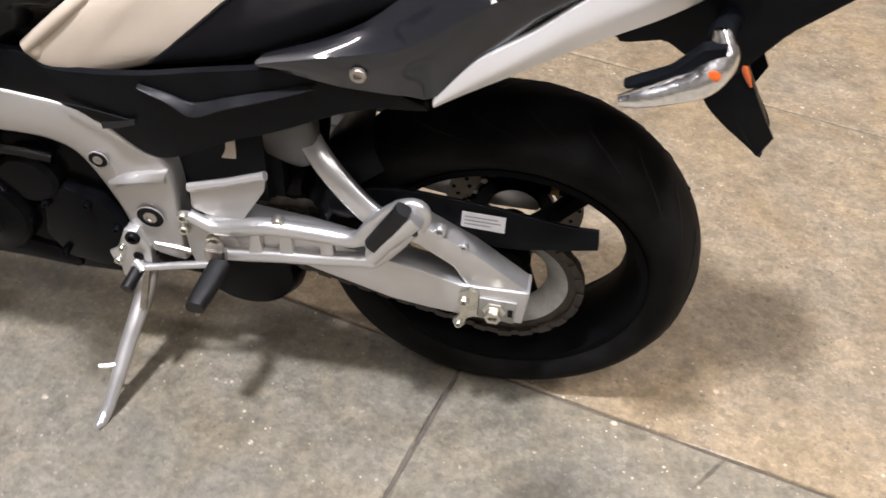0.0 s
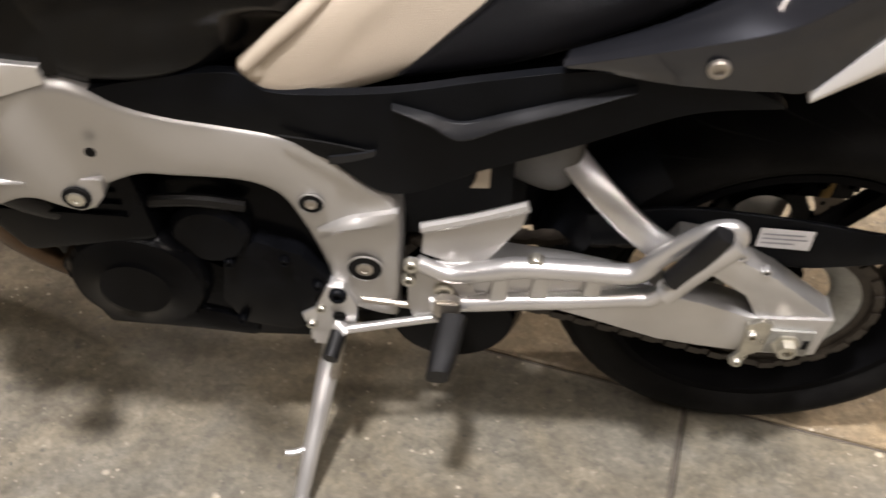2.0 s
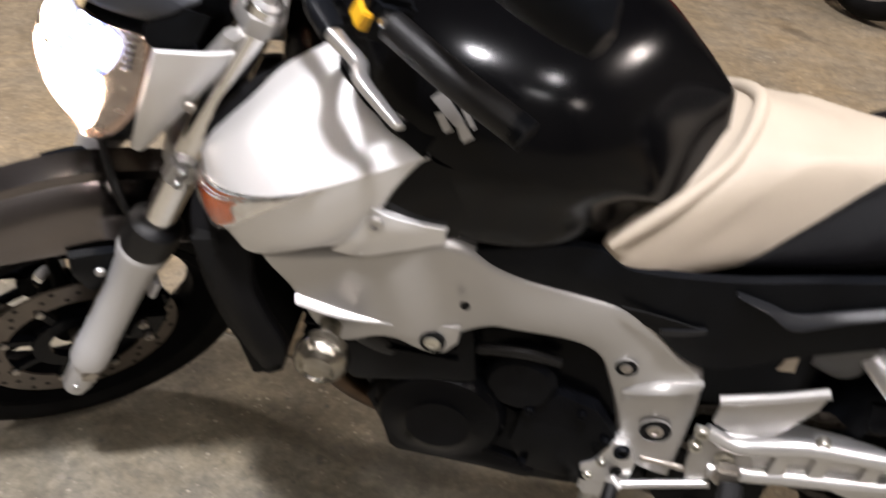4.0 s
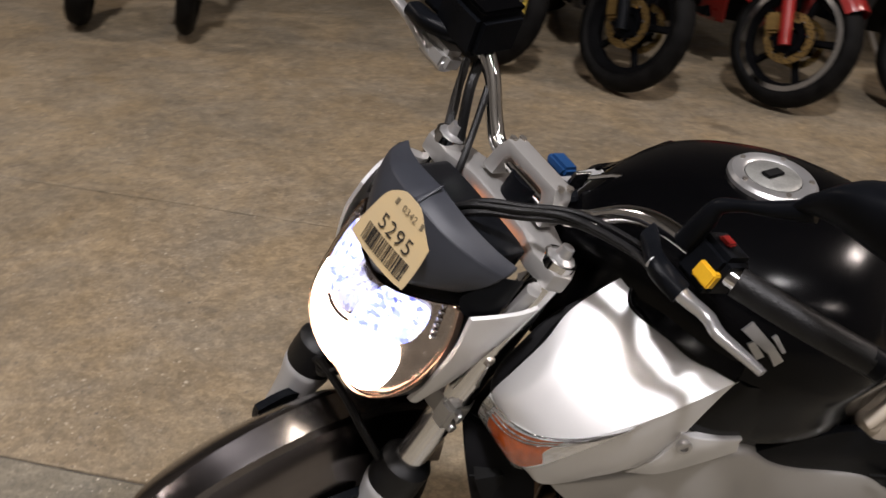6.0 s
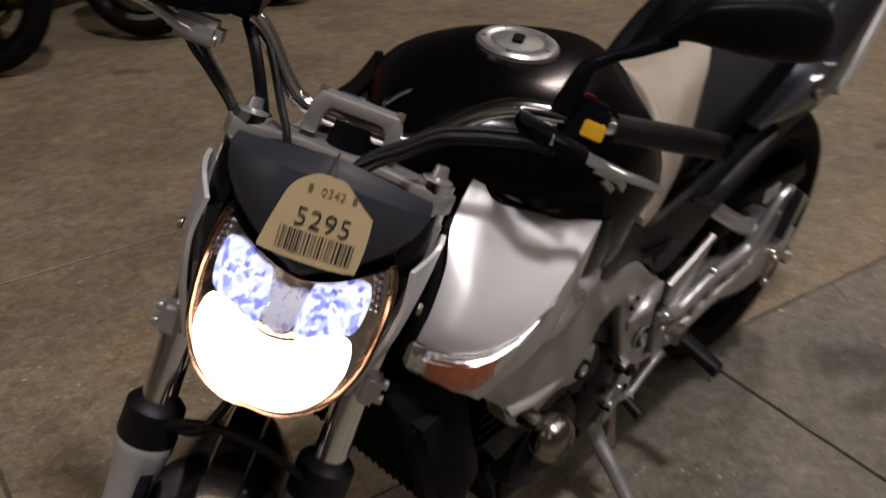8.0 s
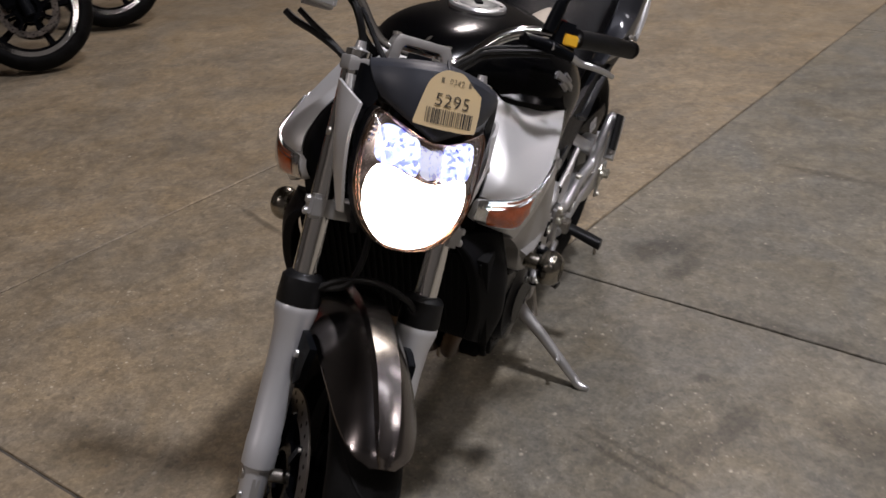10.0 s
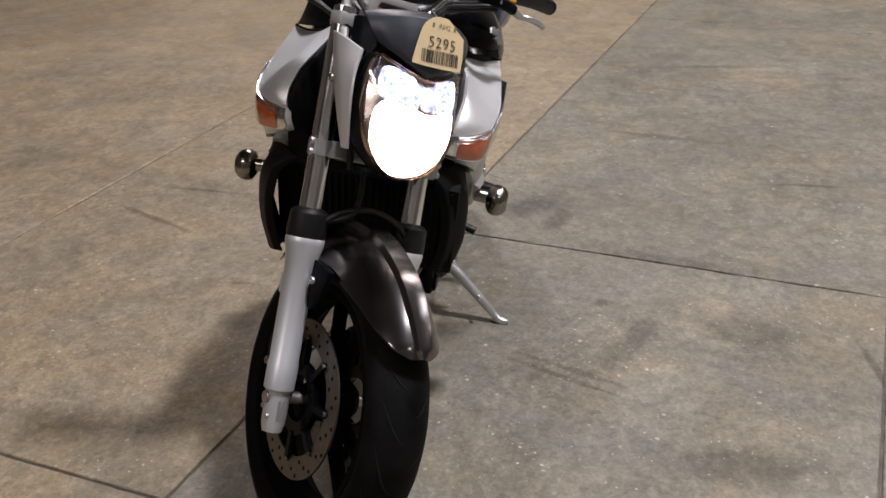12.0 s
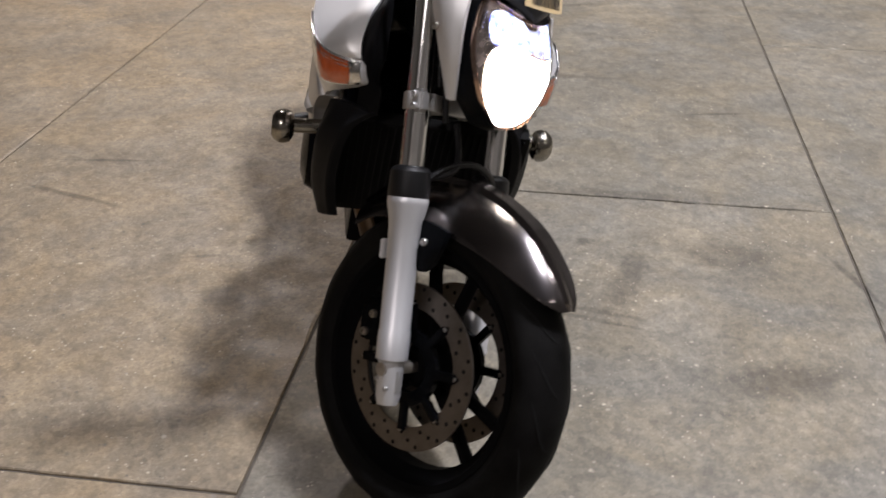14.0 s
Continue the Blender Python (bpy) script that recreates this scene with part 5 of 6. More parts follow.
def fender_row(a, r, hw, dip):
    c, q = math.cos(radians(a)), math.sin(radians(a))
    out = []
    for f in (-1, -.96, -.90, -.82, -.72, -.62, -.52, -.42, -.32, -.26, -.13, 0, .13, .26, .32, .42, .52, .62, .72, .82, .90, .96, 1):
        g = abs(f)
        rib = 0.006 + 0.004 * (g / 0.26) ** 2 if g < 0.28 else 0.0
        rr = r - dip * g ** 2.2 + rib * min(1, hw / 0.06)
        out.append((FW.x + c * rr, f * hw, FW.z + q * rr))
    return out


FR = [fender_row(a, r, hw, d) for a, r, hw, d in ((27, .329, .020, .004), (31, .333, .048, .020), (40, .336, .065, .045), (55, .340, .074, .070), (75, .343, .078, .085), (95, .345, .080, .080), (112, .345, .078, .060), (125, .345, .074, .05))]
part("front_mudguard", s(panel(FR, (0.0, 0, -0.003), 46, 23)), FENDER, bike, "dark metallic front mudguard", angle=24)
for sg in (1, -1):
    part("mudguard_mount", s(panel([[(.12, sg * .092, -.47), (.07, sg * .096, -.455), (.02, sg * .092, -.46)], [(.11, sg * .094, -.50), (.07, sg * .098, -.51), (.03, sg * .094, -.51)], [(.09, sg * .09, -.53), (.07, sg * .094, -.545), (.045, sg * .09, -.54)]], (0, -sg * .012, 0), 8, 10)), BLACK, bike)
    part("mount_bolt", s(bolt(.075, sg * .098, -.492, .007, .006, sg)), ALU, bike)

# ---------------- headlamp, visor, instruments ----------------
OUT = [(0, -.102), (.040, -.092), (.068, -.079), (.086, -.071), (.095, -.090), (.100, -.130), (.099, -.170), (.093, -.205), (.077, -.240), (.050, -.266), (.022, -.280), (0, -.282)]
OUT = OUT + [(-y, z) for y, z in OUT[::-1][1:-1]]
OUT = [(y * 1.035 + .004, z) for y, z in OUT]
HC = (.004, -.175)


def face_x(y, z):
    """How far forward the bulging lens stands at a place on its face."""
    side = min(1.0, abs(y) / .11)
    return .210 - .068 * (abs(y) / .1) ** 2.2 - .076 * max(0, (-z - .19) / .092) ** 1.5 * (1 - .4 * side) - .042 * max(0, (z + .15) / .07) ** 1.3 * (1 - side)


def lamp_ring(k, back):
    pts = cr([(0, HC[0] + (y - HC[0]) * k, HC[1] + (z - HC[1]) * k) for y, z in OUT], 72, True)
    return [(face_x(p.y, p.z) - back, p.y, p.z) for p in pts]


def lamp_patch(outline, back, n=48):
    """A piece of the lamp's face inside an outline, set back behind the lens."""
    pts = cr([(0, y, z) for y, z in outline], n, True)
    c = sum(pts, V((0, 0, 0))) / n
    rings = []
    for k in (1.0, .85, .65, .45, .25, .02):
        ring = [c + (p - c) * k for p in pts]
        rings.append([(face_x(p.y, p.z) - back, p.y, p.z) for p in ring])
    return tidy(skin(rings, True, False))


housing = skin([lamp_ring(1.018, .004), lamp_ring(1.03, .03), lamp_ring(.95, .07), lamp_ring(.6, .11), lamp_ring(.3, .12)], True, False)
head = part("headlamp", s(tidy(housing)), BLACK, bike, "lit headlamp with a clear shield-shaped lens")
part("lamp_bezel", s(tidy(skin([lamp_ring(.990, .004), lamp_ring(1.002, -.002), lamp_ring(1.016, .001), lamp_ring(1.018, .012)], True, False))), COPPER, head, "thin copper-tinted bezel")
part("copper_band", s(tidy(skin([lamp_ring(.982, .006), lamp_ring(.962, .0075), lamp_ring(.945, .0085)], True, False))), COPPER, head)
part("lamp_wall", s(tidy(skin([lamp_ring(.945, .0095), lamp_ring(.85, .011), lamp_ring(.6, .012), lamp_ring(.3, .012), lamp_ring(.001, .012)], True, False))), WALLC, head, "dark chromed inside of the lamp")
lens_ob = part("lamp_lens", s(tidy(skin([lamp_ring(k, .0) for k in (.99, .9, .75, .55, .3, .001)], True, False))), CLEAR, head, "clear polycarbonate lens", angle=80)
lens_ob.visible_shadow = False
half_beam = [(0, -.163), (.025, -.160), (.048, -.153), (.068, -.150), (.080, -.163), (.084, -.195), (.074, -.232), (.050, -.260), (.024, -.275), (0, -.278)]
part("low_beam", s(lamp_patch(half_beam + [(-y, z) for y, z in half_beam[::-1][1:-1]], .005)), LIT, head, "glaring low beam")
for sg in (1, -1):
    part("position_lamp", s(lamp_patch([(sg * y, z) for y, z in ((.021, -.107), (.036, -.099), (.060, -.090), (.077, -.094), (.082, -.120), (.076, -.146), (.050, -.149), (.030, -.155), (.019, -.152))], .006)), PARK, head, "facetted bluish position lamp")
    for k in range(6):
        q = V((0, sg * (.0835 + .0016 * k), -.078 - .0085 * k))
        part("reflector_stud", s(lathe([(.0001, .003), (.0022, .0022), (.003, 0), (.003, -.004), (.0001, -.004)], 8, "x", (face_x(q.y, q.z) - .0045, q.y, q.z))), REFLECT, head)
part("centre_reflector", s(lamp_patch([(-.019, -.112), (0, -.114), (.019, -.112), (.016, -.148), (0, -.158), (-.016, -.148)], .0085, 36)), GLINT, head, "facetted reflector between the position lamps, reflected bulb light put in as glow")
part("shield_rim", s(tube([(face_x(y, -.158) - .004, y, -.158 - .004 * (1 - (y / .022) ** 2)) for y in (-.022, -.011, 0, .011, .022)], .0022, 8, 16)), COPPER, head)


def visor_row(zc, xc, hw, xe, ze, bend):
    return [(xe + (xc - xe) * (1 - abs(f) ** 2.5), f * hw, zc + (ze - zc) * abs(f) ** bend) for f in (-1, -.8, -.5, -.2, 0, .2, .5, .8, 1)]


crease_row = visor_row(.006, .185, .110, .125, -.010, 1.5)
face_rows = [visor_row(-.100, .184, .086, .148, -.054, 1.15), visor_row(-.086, .190, .094, .143, -.044, 1.2), visor_row(-.050, .192, .103, .137, -.031, 1.3), visor_row(-.020, .190, .108, .131, -.019, 1.4), crease_row]
top_rows = [crease_row, visor_row(.015, .170, .110, .117, -.004, 1.5), visor_row(.021, .150, .108, .108, .002, 1.5)]
visor = part("visor", s(join(panel(face_rows, (-0.006, 0, 0), 24, 36), panel(top_rows, (-0.003, 0, -0.005), 8, 36))), VISOR, bike, "dark grey headlamp visor with a creased top edge", angle=30, bevel=0.0012)
part("visor_ridge", s(loft([[(.187, -.004, .002), (.188, .004, .002), (.186, .004, .008), (.185, -.004, .008)], [(.158, -.001, .018), (.158, .001, .018), (.156, .001, .027), (.156, -.001, .027)]], 6, 12)), VISOR, visor)
for sg in (1, -1):
    cheek = [[(.125, sg * .109, -.012), (.112, sg * .116, -.010), (.100, sg * .119, -.010)], [(.138, sg * .101, -.034), (.120, sg * .115, -.040), (.104, sg * .121, -.045)], [(.146, sg * .092, -.056), (.124, sg * .112, -.066), (.108, sg * .119, -.074)], [(.140, sg * .098, -.072), (.124, sg * .110, -.082), (.112, sg * .116, -.090)]]
    part("visor_cheek", s(panel(cheek, (-0.004, 0, 0), 14, 12)), BLACK, visor)
for sg in (1, -1):
    wing = [[(.137, sg * .116, -.070), (.11, sg * .130, -.056), (.085, sg * .138, -.046), (.062, sg * .139, -.040)], [(.133, sg * .121, -.120), (.11, sg * .130, -.112), (.09, sg * .134, -.105), (.07, sg * .132, -.098)], [(.122, sg * .112, -.180), (.108, sg * .120, -.178), (.095, sg * .122, -.174), (.082, sg * .119, -.170)], [(.104, sg * .094, -.245), (.10, sg * .098, -.245), (.095, sg * .100, -.244), (.088, sg * .098, -.242)]]
    part("headlamp_bracket", s(panel(wing, (0, -sg * .006, 0), 20, 18)), SILVER, bike, "silver headlamp side bracket", angle=45, bevel=0.0015)
    part("fork_blade", s(loft([[(.05, sg * .118, -.03), (.066, sg * .13, -.03), (.075, sg * .12, -.03), (.06, sg * .108, -.03)], [(.06, sg * .115, -.10), (.085, sg * .128, -.10), (.095, sg * .116, -.10), (.07, sg * .106, -.10)], [(.085, sg * .108, -.155), (.10, sg * .112, -.155), (.104, sg * .106, -.155), (.09, sg * .104, -.155)]], 16, 16)), FRAME, bike)
    part("bracket_bolt", s(bolt(.085, sg * .137, -.125, .007, .005, sg)), STEEL, bike)
dash = part("instrument_panel", s(loft([[(.060, y, z) for y, z in ((.080, -.015), (.06, -.004), (-.06, -.004), (-.080, -.015), (-.06, -.06), (.06, -.06))], [(.125, y, z) for y, z in ((.080, -.02), (.055, -.006), (-.055, -.006), (-.080, -.02), (-.05, -.06), (.05, -.06))]], 8, 30)), BLACK, bike, "black instrument panel with an amber display")
part("dash_display", s(box(.055, .0585, -.045, .045, -.048, -.016, .001)), DASH, dash)

# auction tag stuck on the visor
tag = new("lot_tag")
tag.matrix_world = LEAN @ STEER @ Matrix.Translation((0.198, 0.009, -0.036)) @ Matrix.Rotation(radians(-5), 4, "Y") @ Matrix.Rotation(radians(2.3), 4, "X")
tagged(tag, "cream paper lot tag with printed number and barcode", "tag")
shape = [(-.0565, -.0385), (-.050, -.0405), (-.020, -.0425), (.020, -.0425), (.040, -.0402), (.0450, -.0375), (.0470, -.010), (.0456, .0165), (.043, .020), (.028, .0314), (.011, .0455), (-.004, .0475), (-.021, .0455), (-.040, .029), (-.0490, 0), (-.0545, -.025)]
tp = cr([(0, y, z) for y, z in shape], 64, True)
bm = bmesh.new()
fr_, bk_ = [bm.verts.new((-p.y ** 2, p.y, p.z)) for p in tp], [bm.verts.new((-p.y ** 2 - .0008, p.y, p.z)) for p in tp]
bm.faces.new(fr_)
bm.faces.new(bk_[::-1])
for i in range(64):
    bm.faces.new([fr_[i], bk_[i], bk_[(i + 1) % 64], fr_[(i + 1) % 64]])
bmesh.ops.recalc_face_normals(bm, faces=bm.faces)
paper = part("paper", bm, PAPER, tag)


def lay(bm):
    for v in bm.verts:
        v.co.x += -v.co.y ** 2 - 0.0008
    return bm


upright = Matrix(((0, 0, 1, 0.0012), (1, 0, 0, 0), (0, 1, 0, 0), (0, 0, 0, 1)))
part("lot_number", lay(moved(text_mesh("5295", 0.0275), Matrix.Translation((0, 0.0, 0.001)) @ upright)), INK, tag, "black printed number 5295")
rnd = random.Random(4)
y = -.0395
while y < .0355:
    w = rnd.choice((.0008, .0012, .0018, .0026))
    part("barcode_bar", lay(box(.0006, .0012, y, y + w, -.0350, -.0120, 0)), INK_BROWN if rnd.random() < .5 else INK, tag)
    y += w + rnd.choice((.0009, .0013, .002))
for y0 in (-.0235, .0215):
    part("print_bar", lay(box(.0006, .0012, y0, y0 + .0045, .0275, .0355, 0)), INK_BROWN, tag)
part("batch_number", lay(moved(text_mesh("0342", 0.0118), Matrix.Translation((0, 0.002, 0.0312)) @ upright)), INK_BROWN, tag, "brown printed digits 0342")

# ---------------- handlebar ----------------
arch_ = [(-.058, .006), (-.053, .042), (-.046, .056), (.046, .056), (.053, .042), (.058, .006), (.038, .006), (.036, .034), (.030, .041), (-.030, .041), (-.036, .034), (-.038, .006)]
part("bar_clamp", s(moved(plate(arch_, -.018, .018, .003), Matrix.Translation((.004, 0, 0)) @ Matrix.Rotation(radians(90), 4, "Z"))), FRAME, bike, "silver arched handlebar clamp", angle=30)
for x in (-.006, .012):
    for y in (-.046, .046):
        part("clamp_screw", s(lathe([(.0001, .054), (.005, .054), (.005, .0585), (.0001, .0585)], 10, "z", (x, y, 0))), STEEL, bike)
bar = [(-.050, .41, .150), (-.012, .34, .142), (.016, .26, .132), (.014, .18, .120), (.008, .131, .095), (.003, .09, .050), (.003, .06, .030), (.003, 0, .027)]
bar = bar + [(x, -y, z) for x, y, z in bar[::-1][1:]]
part("handlebar", s(tube(bar, .0112, 14, 80)), CHROME, bike, "chromed tubular handlebar")
for sg in (1, -1):
    part("grip", s(tube([(-.050, sg * .41, .150), (-.012, sg * .34, .142), (.014, sg * .272, .133)], [.0165, .0165, .0165], 16, 12)), SOFT, bike, "black rubber grip")
    part("bar_end", s(tube([(-.056, sg * .421, .151), (-.048, sg * .406, .150)], .0165, 14)), BLACK, bike)
    part("switch_box", s(moved(box(-.024, .024, -.026, .026, -.026, .026, .007), Matrix.Translation((.010, sg * .240, .128)) @ Matrix.Rotation(radians(-8 * sg), 4, "Z"))), BLACK, bike, "black switch box")
    part("lever_perch", s(loft([[(.02, sg * .165, .118), (.045, sg * .17, .108), (.03, sg * .17, .096), (.005, sg * .165, .104)], [(.050, sg * .205, .114), (.071, sg * .21, .106), (.062, sg * .21, .09), (.040, sg * .205, .098)], [(.042, sg * .246, .106), (.062, sg * .250, .103), (.061, sg * .250, .087), (.041, sg * .246, .089)]], 14, 14)), BLACK, bike)
    lev = [(.060, .205, .103), (.050, .250, .096), (.034, .279, .092), (.040, .301, .091), (.032, .330, .090), (.020, .356, .087)]
    if sg < 0:
        lev = [(.036, .170, .066), (.042, .205, .070), (.048, .245, .082), (.044, .290, .084), (.032, .330, .084), (.018, .360, .082)]
    part("lever", s(loft([[(x + a * w, sg * y, z + c * w) for a, c in ((-.008, .0055), (.008, .0055), (.008, -.0055), (-.008, -.0055))] for (x, y, z), w in zip(lev, (1.05, 1.0, .9, .85, .75, .6))], 30, 14)), ALU, bike, "silver clutch lever" if sg > 0 else "silver brake lever", angle=50)
    part("mirror_stem", s(tube([(.030, sg * .208, .130), (.036, sg * .212, .165), (.042, sg * .216, .188), (.042, sg * .235, .206), (.040, sg * .262, .226), (.036, sg * .290, .250)], [.013, .012, .009, .0065, .009, .012], 10, 20)), BLACK, bike)
    mir = loft([[(.044, sg * .272, .236), (.048, sg * .276, .258), (.030, sg * .282, .266), (.022, sg * .278, .244)], [(.050, sg * .305, .254), (.066, sg * .305, .290), (.022, sg * .312, .306), (.010, sg * .312, .258)], [(.046, sg * .375, .264), (.062, sg * .380, .318), (.006, sg * .380, .334), (-.004, sg * .375, .268)], [(.024, sg * .435, .276), (.036, sg * .440, .322), (-.004, sg * .436, .336), (-.012, sg * .430, .280)], [(.004, sg * .462, .284), (.008, sg * .464, .306), (-.006, sg * .460, .310), (-.010, sg * .459, .288)]], 30, 26)
    part("mirror", s(mir), BLACK, bike, "black plastic mirror housing", angle=70)
part("horn_switch", s(moved(box(-.002, .010, -.013, .013, -.010, .010, .002), Matrix.Translation((.030, .250, .124)) @ Matrix.Rotation(radians(-8), 4, "Z"))), YELLOW, bike, "yellow switch button")
part("switch_key", s(box(.0, .018, .228, .244, .153, .158, .002)), RED, bike, "red switch mark")
for name, r, dx, dy, dz in (("clutch_cable", .0036, 0, 0, .006), ("wire_loom", .0055, -.004, .004, -.006), ("wire_loom", .0042, .008, -.004, -.002)):
    part(name, s(tube([(.048 + dx, .212 + dy, .095 + dz), (.035 + dx, .171 + dy, .086 + dz), (.046 + dx, .099 + dy, .064 + dz), (.088 + dx, .060 + dy, .042 + dz), (.122 + dx * .5, .026 + dy, .020 + dz), (.130, .0 + dy, -.020)], r, 8, 34)), SOFT, bike)
part("brake_hose", s(tube([(-.064, -.222, .045), (-.050, -.205, .034), (-.020, -.175, .022), (.015, -.135, .0), (.045, -.102, -.034), (.058, -.085, -.10), (.05, -.05, -.28)], .0062, 8, 40)), SOFT, bike, "black brake hose")
part("brake_hose", s(tube([(-.040, -.205, .052), (-.022, -.180, .034), (.004, -.145, .010), (.034, -.110, -.024), (.050, -.092, -.08), (.045, -.07, -.22)], .0048, 8, 40)), SOFT, bike)
part("throttle_cable", s(tube([(.010, -.150, .098), (.030, -.128, .072), (.032, -.105, .025), (.026, -.085, -.025), (.030, -.06, -.08)], .0068, 8, 30)), SOFT, bike)
part("throttle_cable", s(tube([(.0, -.135, .098), (.016, -.112, .072), (.034, -.085, .030), (.052, -.062, -.006), (.060, -.05, -.06)], .0048, 8, 30)), SOFT, bike)
part("fork_hose", s(tube([(.05, -.10, -.395), (.075, -.06, -.36), (.085, 0, -.35), (.075, .06, -.37), (.05, .10, -.40)], .006, 8, 30)), SOFT, bike)
part("fork_hose", s(tube([(.05, -.09, -.385), (.08, -.05, -.365), (.07, -.03, -.33), (.05, -.02, -.28)], .006, 8, 24)), SOFT, bike)
part("reservoir", s(moved(box(-.038, .038, -.040, .040, -.030, .030, .008), Matrix.Translation((.022, -.175, .138)) @ Matrix.Rotation(radians(15), 4, "Y"))), BLACK, bike, "black brake fluid reservoir")
part("reservoir_cap", s(moved(box(-.034, .034, -.036, .036, .030, .036, .003), Matrix.Translation((.022, -.175, .138)) @ Matrix.Rotation(radians(15), 4, "Y"))), GLOSS, bike)
part("brake_master", s(box(.012, .050, -.225, -.165, .058, .088, .008)), FRAME, bike)
part("ignition_lock", s(lathe([(.0001, .012), (.022, .012), (.022, .03), (.018, .034), (.0001, .034)], 20, "z", (-.045, 0.02, 0))), BLACK, bike)
part("ignition_key", s(join(box(-.075, -.04, .02, .024, .034, .06, .001), tube([(-.075, .022, .05), (-.10, .05, .075), (-.115, .10, .08)], .003, 6, 10))), CHROME, bike, "chrome key in the ignition")
part("key_fob", s(box(-.09, -.06, -.035, .0, .03, .045, .004)), BLUE, bike, "blue key fob")

# ---------------- other motorcycles parked in a row behind ----------------
def parked_bike(x, y, heading, steer, paint, rim_mat, lip, disc_mat, label, fender=True, fairing=True, R=0.30, half=0.06):
    b = new("motorcycle")
    b.matrix_world = Matrix.Translation((x, y, 0)) @ Matrix.Rotation(radians(heading), 4, "Z") @ Matrix.Rotation(radians(-8), 4, "X") @ Matrix.Translation((-1.42, 0, 0))
    tagged(b, label, "motorcycle", "motorcycles parked in a row")
    st = Matrix.Translation((1.12, 0, 0.93)) @ Matrix.Rotation(radians(-24.5), 4, "Y") @ Matrix.Rotation(radians(steer), 4, "Z")
    fw = st @ Matrix.Translation((0.035, 0, -0.70))
    build_wheel("front_wheel", b, fw, R, half, R - 0.078, 5, 10, (0.06, -0.06), RUBBER, rim_mat, disc_mat, (0.115, 0.082) if disc_mat is GOLD else (0.14, 0.112), lip, True)
    build_wheel("rear_wheel", b, Matrix.Translation((0, 0, 0.315)), 0.312, 0.085, 0.222, 5, 10, (-0.08,), RUBBER, rim_mat, disc_mat, (0.11, 0.07), None, False)
    for sg in (1, -1):
        yy = sg * 0.1
        part("fork_tube", moved(tube([(0.035, yy, 0.0), (0.035, yy, -0.42)], 0.025, 14), st), CHROME if not fairing else GOLD, b)
        part("fork_leg", moved(tube([(0.035, yy, -0.40), (0.035, yy, -0.74)], [0.03, 0.026], 14), st), RED if paint is RED else BLACK if fairing else ALU, b)
        part("caliper", moved(box(-.07, 0, sg * .045, sg * .095, -.68, -.59, .012), st), GOLD if disc_mat is GOLD else ENGINE, b)
    if fender:
        c = V((0.035, 0, -0.70))
        rows = []
        for a in range(20, 146, 15):
            q, r = radians(a), R + 0.03
            rows.append([(c.x + math.cos(q) * (r - d), f * 0.075, c.z + math.sin(q) * (r - d)) for f, d in ((-1, .07), (-.85, .03), (-.4, .003), (0, 0), (.4, .003), (.85, .03), (1, .07))])
        part("front_mudguard", moved(panel(rows, (0, 0, -0.004), 24, 20), st), paint, b)
    part("engine", plate([(0.95, 0.45), (0.90, 0.24), (0.60, 0.22), (0.52, 0.42), (0.65, 0.60), (0.95, 0.62)], -0.16, 0.16, 0.02), ENGINE, b)
    part("radiator", plate([(1.10, 0.68), (1.06, 0.69), (1.0, 0.42), (1.05, 0.42)], -0.17, 0.17, 0.006), DARK, b)
    part("fuel_tank", loft([tank_ring(*q) for q in TANK], 20, 24), paint, b, angle=70)
    part("seat", saddle(ST[2:], 16, 24), VINYL, b, angle=80)
    part("headlamp", moved(loft([[(.06, q, z) for q, z in ((0, .0), (.09, -.05), (.08, -.18), (0, -.22), (-.08, -.18), (-.09, -.05))], [(.18, q, z) for q, z in ((0, -.04), (.06, -.07), (.05, -.15), (0, -.17), (-.05, -.15), (-.06, -.07))]], 8, 24), st), GLOSS, b)
    part("handlebar", moved(tube([(-.08, .36, .06), (-.01, .2, .06), (0, 0, .03), (-.01, -.2, .06), (-.08, -.36, .06)], .013, 10, 30), st), BLACK, b)
    part("swing_arm", plate(arm_low, -0.13, 0.13, 0.006), ENGINE, b)
    part("side_stand", tube([(.55, .14, .32), (.60, .24, .16), (.63, .31, .05)], .012, 8), ALU, b)
    if fairing:
        side_ = panel([[(1.22, .10, .80), (1.0, .20, .84), (0.8, .21, .80)], [(1.16, .15, .62), (0.98, .22, .60), (0.72, .21, .56)], [(1.05, .15, .40), (0.85, .20, .36), (0.62, .18, .36)], [(0.98, .10, .24), (0.8, .13, .22), (0.6, .11, .24)]], (0, -0.008, 0), 20, 20)
        pair("side_fairing", side_, paint, b, angle=60)
        nose_ = loft([[(1.10, q, z) for q, z in ((0, 1.0), (.15, .92), (.16, .80), (0, .76), (-.16, .80), (-.15, .92))], [(1.28, q, z) for q, z in ((0, .93), (.11, .88), (.12, .78), (0, .74), (-.12, .78), (-.11, .88))], [(1.42, q, z) for q, z in ((0, .82), (.05, .81), (.05, .76), (0, .74), (-.05, .76), (-.05, .81))]], 16, 30)
        part("nose_fairing", nose_, paint, b, angle=60)
    return b


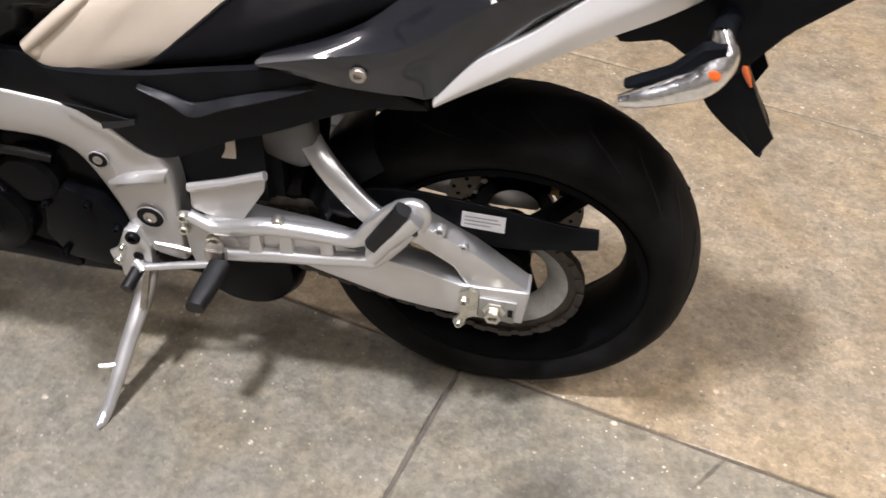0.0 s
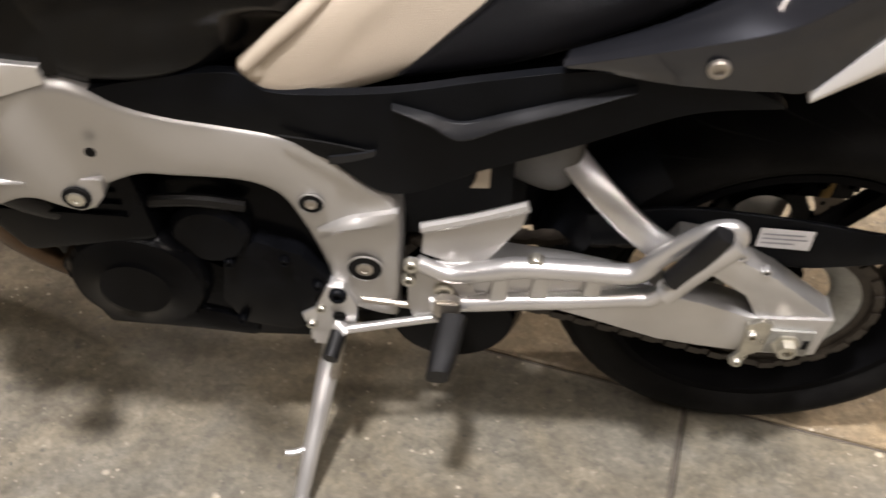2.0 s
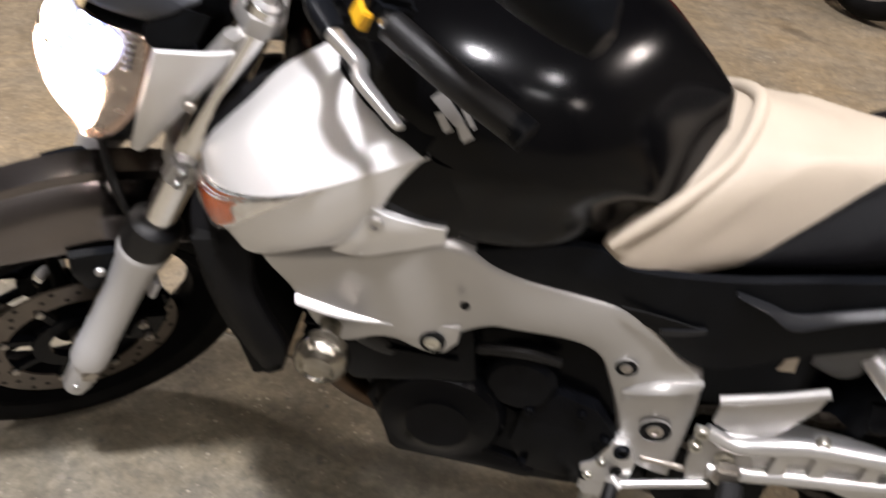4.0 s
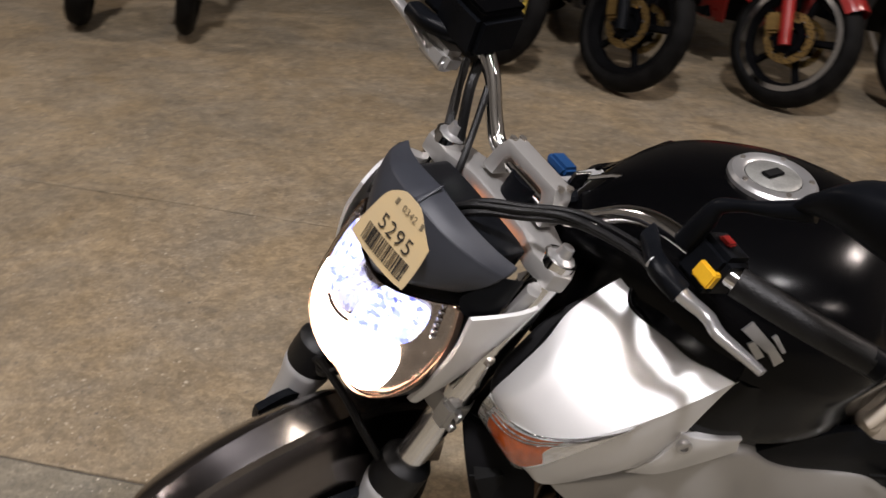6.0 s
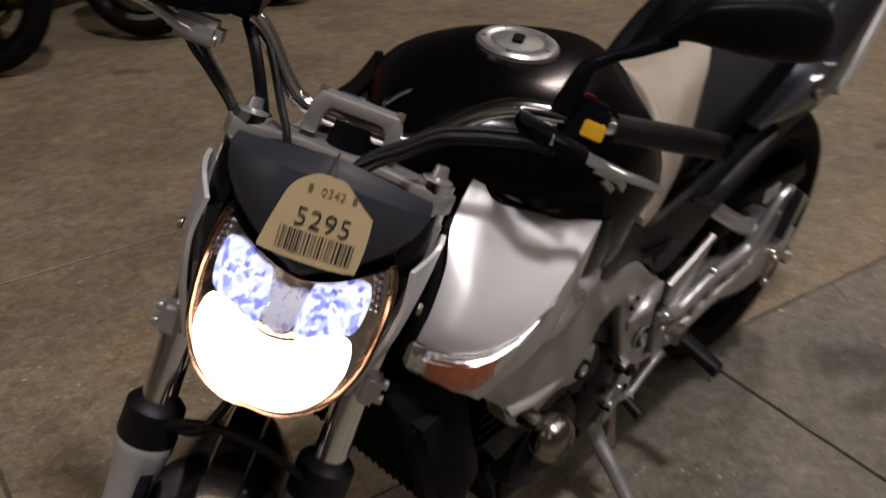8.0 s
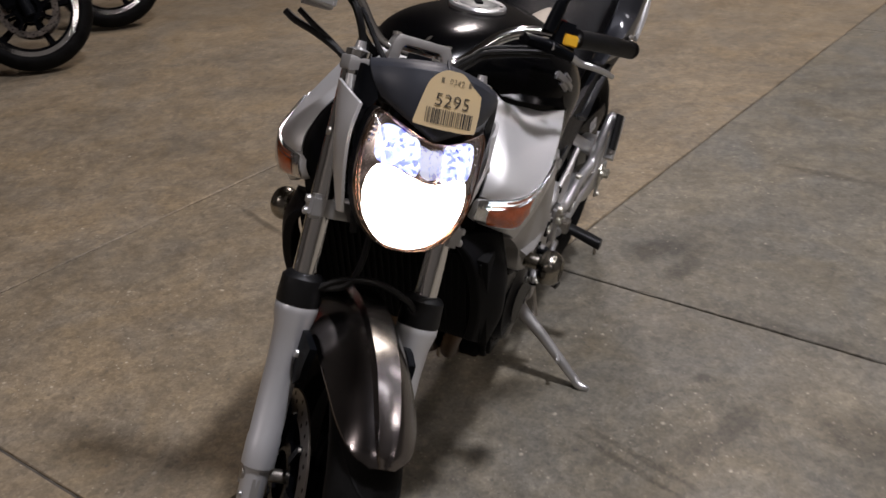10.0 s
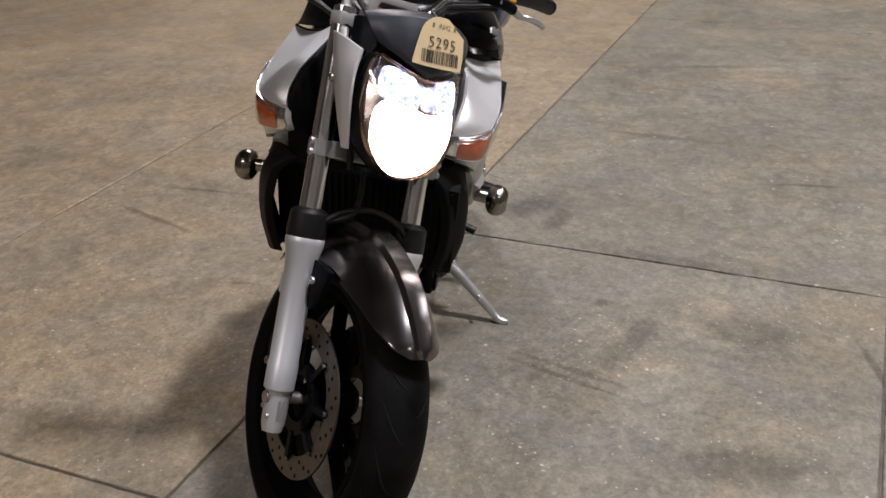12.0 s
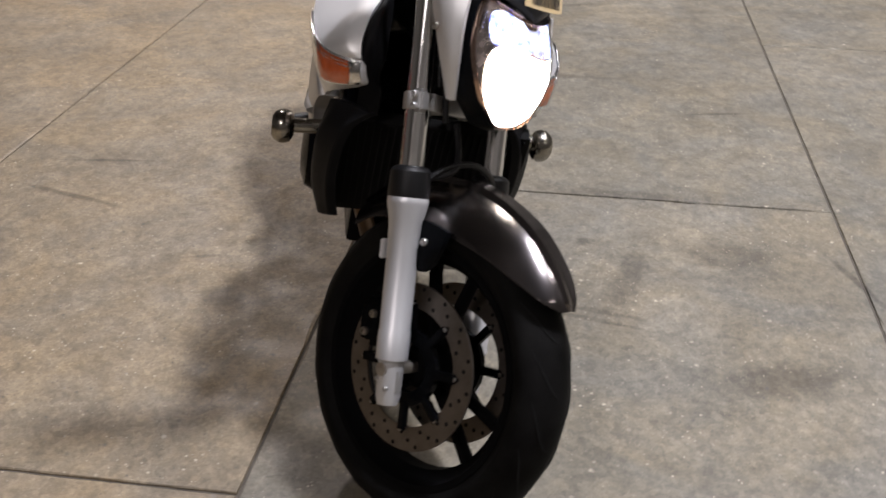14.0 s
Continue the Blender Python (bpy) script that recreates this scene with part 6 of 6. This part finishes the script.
DGREY = mat("dark_paint", (0.02, 0.02, 0.022), 0.35, 0.1, 0.2, 9, coat=0.4)
parked_bike(0.84, -3.45, 100, 30, DGREY, YRIM, None, DISC, "dark parked motorcycle with yellow wheel rims")
parked_bike(0.24, -3.18, 95, 32, DGREY, RIM, None, GOLD, "dark parked motorcycle with bronze brake discs")
parked_bike(-0.45, -3.07, 98, 33, RED, RIM, CHROME, GOLD, "red parked sports motorcycle with gold calipers")
parked_bike(-1.12, -3.02, 98, 33, DGREY, RIM, CHROME, DISC, "black parked motorcycle with polished wheel lips")
parked_bike(-1.93, -3.20, 98, 33, DGREY, RIM, CHROME, DISC, "black parked motorcycle standing at the row's end")
parked_bike(2.25, -3.67, 90, 5, DGREY, RIM, None, DISC, "black parked motorcycle with a narrow front tyre", fairing=False, R=0.29, half=0.045)
parked_bike(2.78, -3.78, 90, 10, DGREY, RIM, None, DISC, "black parked motorcycle in deep shade", fairing=False)

# ---------------- building: floor slabs, unseen walls and ceiling ------
part_floor = box(-14, 14, -14, 14, -0.30, -0.006, 0)
floor_me = bpy.data.meshes.new("floor")
part_floor.to_mesh(floor_me)
part_floor.free()
floor_me.materials.append(JOINT)
floor = tagged(new("floor", floor_me), "worn concrete slab floor with dark joints", "floor", kind="structure")
TURN = radians(-14.1)
LEN, WID, STRIP, GAP = 3.05, 1.39, 1.27, 0.008


def slab_mesh(w, d, seed, surface):
    """A slab whose top edge is chipped and rounded."""
    rnd = random.Random(seed)
    bm = bmesh.new()
    n, m = 60, 28
    edge = [(-w / 2 + w * i / n, -d / 2) for i in range(n)] + [(w / 2, -d / 2 + d * i / m) for i in range(m)] + [(w / 2 - w * i / n, d / 2) for i in range(n)] + [(-w / 2, d / 2 - d * i / m) for i in range(m)]
    top, mid, low = [], [], []
    for x, y in edge:
        c = 0.001 + 0.0025 * rnd.random() + (0.008 * rnd.random() if rnd.random() < 0.08 else 0)
        k = 1 - c / (d / 2)
        kx = 1 - c / (w / 2)
        top.append(bm.verts.new((x * kx, y * k, 0)))
        mid.append(bm.verts.new((x, y, -0.003)))
        low.append(bm.verts.new((x, y, -0.006)))
    q = len(edge)
    bm.faces.new(top)
    for i in range(q):
        bm.faces.new([mid[i], mid[(i + 1) % q], top[(i + 1) % q], top[i]])
        bm.faces.new([low[i], low[(i + 1) % q], mid[(i + 1) % q], mid[i]])
    me = bpy.data.meshes.new("slab")
    bm.to_mesh(me)
    bm.free()
    me.materials.append(surface)
    return me


GREY_SLABS = [slab_mesh(LEN - GAP, WID - GAP, k, CONCRETE_GREY) for k in range(5)]
LONG_SLABS = [slab_mesh(2 * LEN - GAP, STRIP - GAP, 21 + k, CONCRETE_BROWN) for k in range(2)]
for c in range(-2, 2):
    u, v = 1.49 + (c + 0.5) * 2 * LEN, 0.03 - 0.5 * STRIP
    ob = new("slab", LONG_SLABS[c % 2])
    ob.parent = floor
    ob.matrix_world = Matrix.Rotation(TURN, 4, "Z") @ Matrix.Translation((u, v, 0))
for r in range(7):
    off = 0.045 if r % 2 == 0 else -1.60
    for c in range(-4, 4):
        u, v = off + (c + 0.5) * LEN, 0.03 + (r + 0.5) * WID
        x, y = u * math.cos(TURN) - v * math.sin(TURN), u * math.sin(TURN) + v * math.cos(TURN)
        ob = new("slab", GREY_SLABS[(r * 3 + c * 7) % 5])
        ob.parent = floor
        ob.matrix_world = Matrix.Translation((x, y, 0)) @ Matrix.Rotation(TURN, 4, "Z")

far = new("slab", slab_mesh(27.0, 9.0, 31, CONCRETE_BROWN))
far.parent = floor
far.matrix_world = Matrix.Rotation(TURN, 4, "Z") @ Matrix.Translation((0, 0.03 - STRIP - GAP / 2 - 4.5, 0))


def wall(name, x0, x1, y0, y1, z0, z1, label):
    bm = box(x0, x1, y0, y1, z0, z1, 0)
    me = bpy.data.meshes.new(name)
    bm.to_mesh(me)
    bm.free()
    me.materials.append(WALL)
    tagged(new(name, me), label, "wall", kind="structure")


# out of view: an added dark shell that closes the hall and shapes its light
wall("wall_north", -8, 8, 7.6, 7.8, 0, 8.2, "unseen dark wall added to limit bounce light")
wall("wall_south", -8, 8, -7.8, -7.6, 0, 8.2, "unseen dark wall added to limit bounce light")
wall("wall_east", 7.8, 8.0, -7.6, 7.6, 0, 8.2, "unseen dark wall added to limit bounce light")
wall("wall_west", -8.0, -7.8, -7.6, 7.6, 0, 8.2, "unseen dark wall added to limit bounce light")
wall("ceiling", -8, 8, -7.8, 7.8, 8.21, 8.4, "unseen dark ceiling added to limit bounce light")
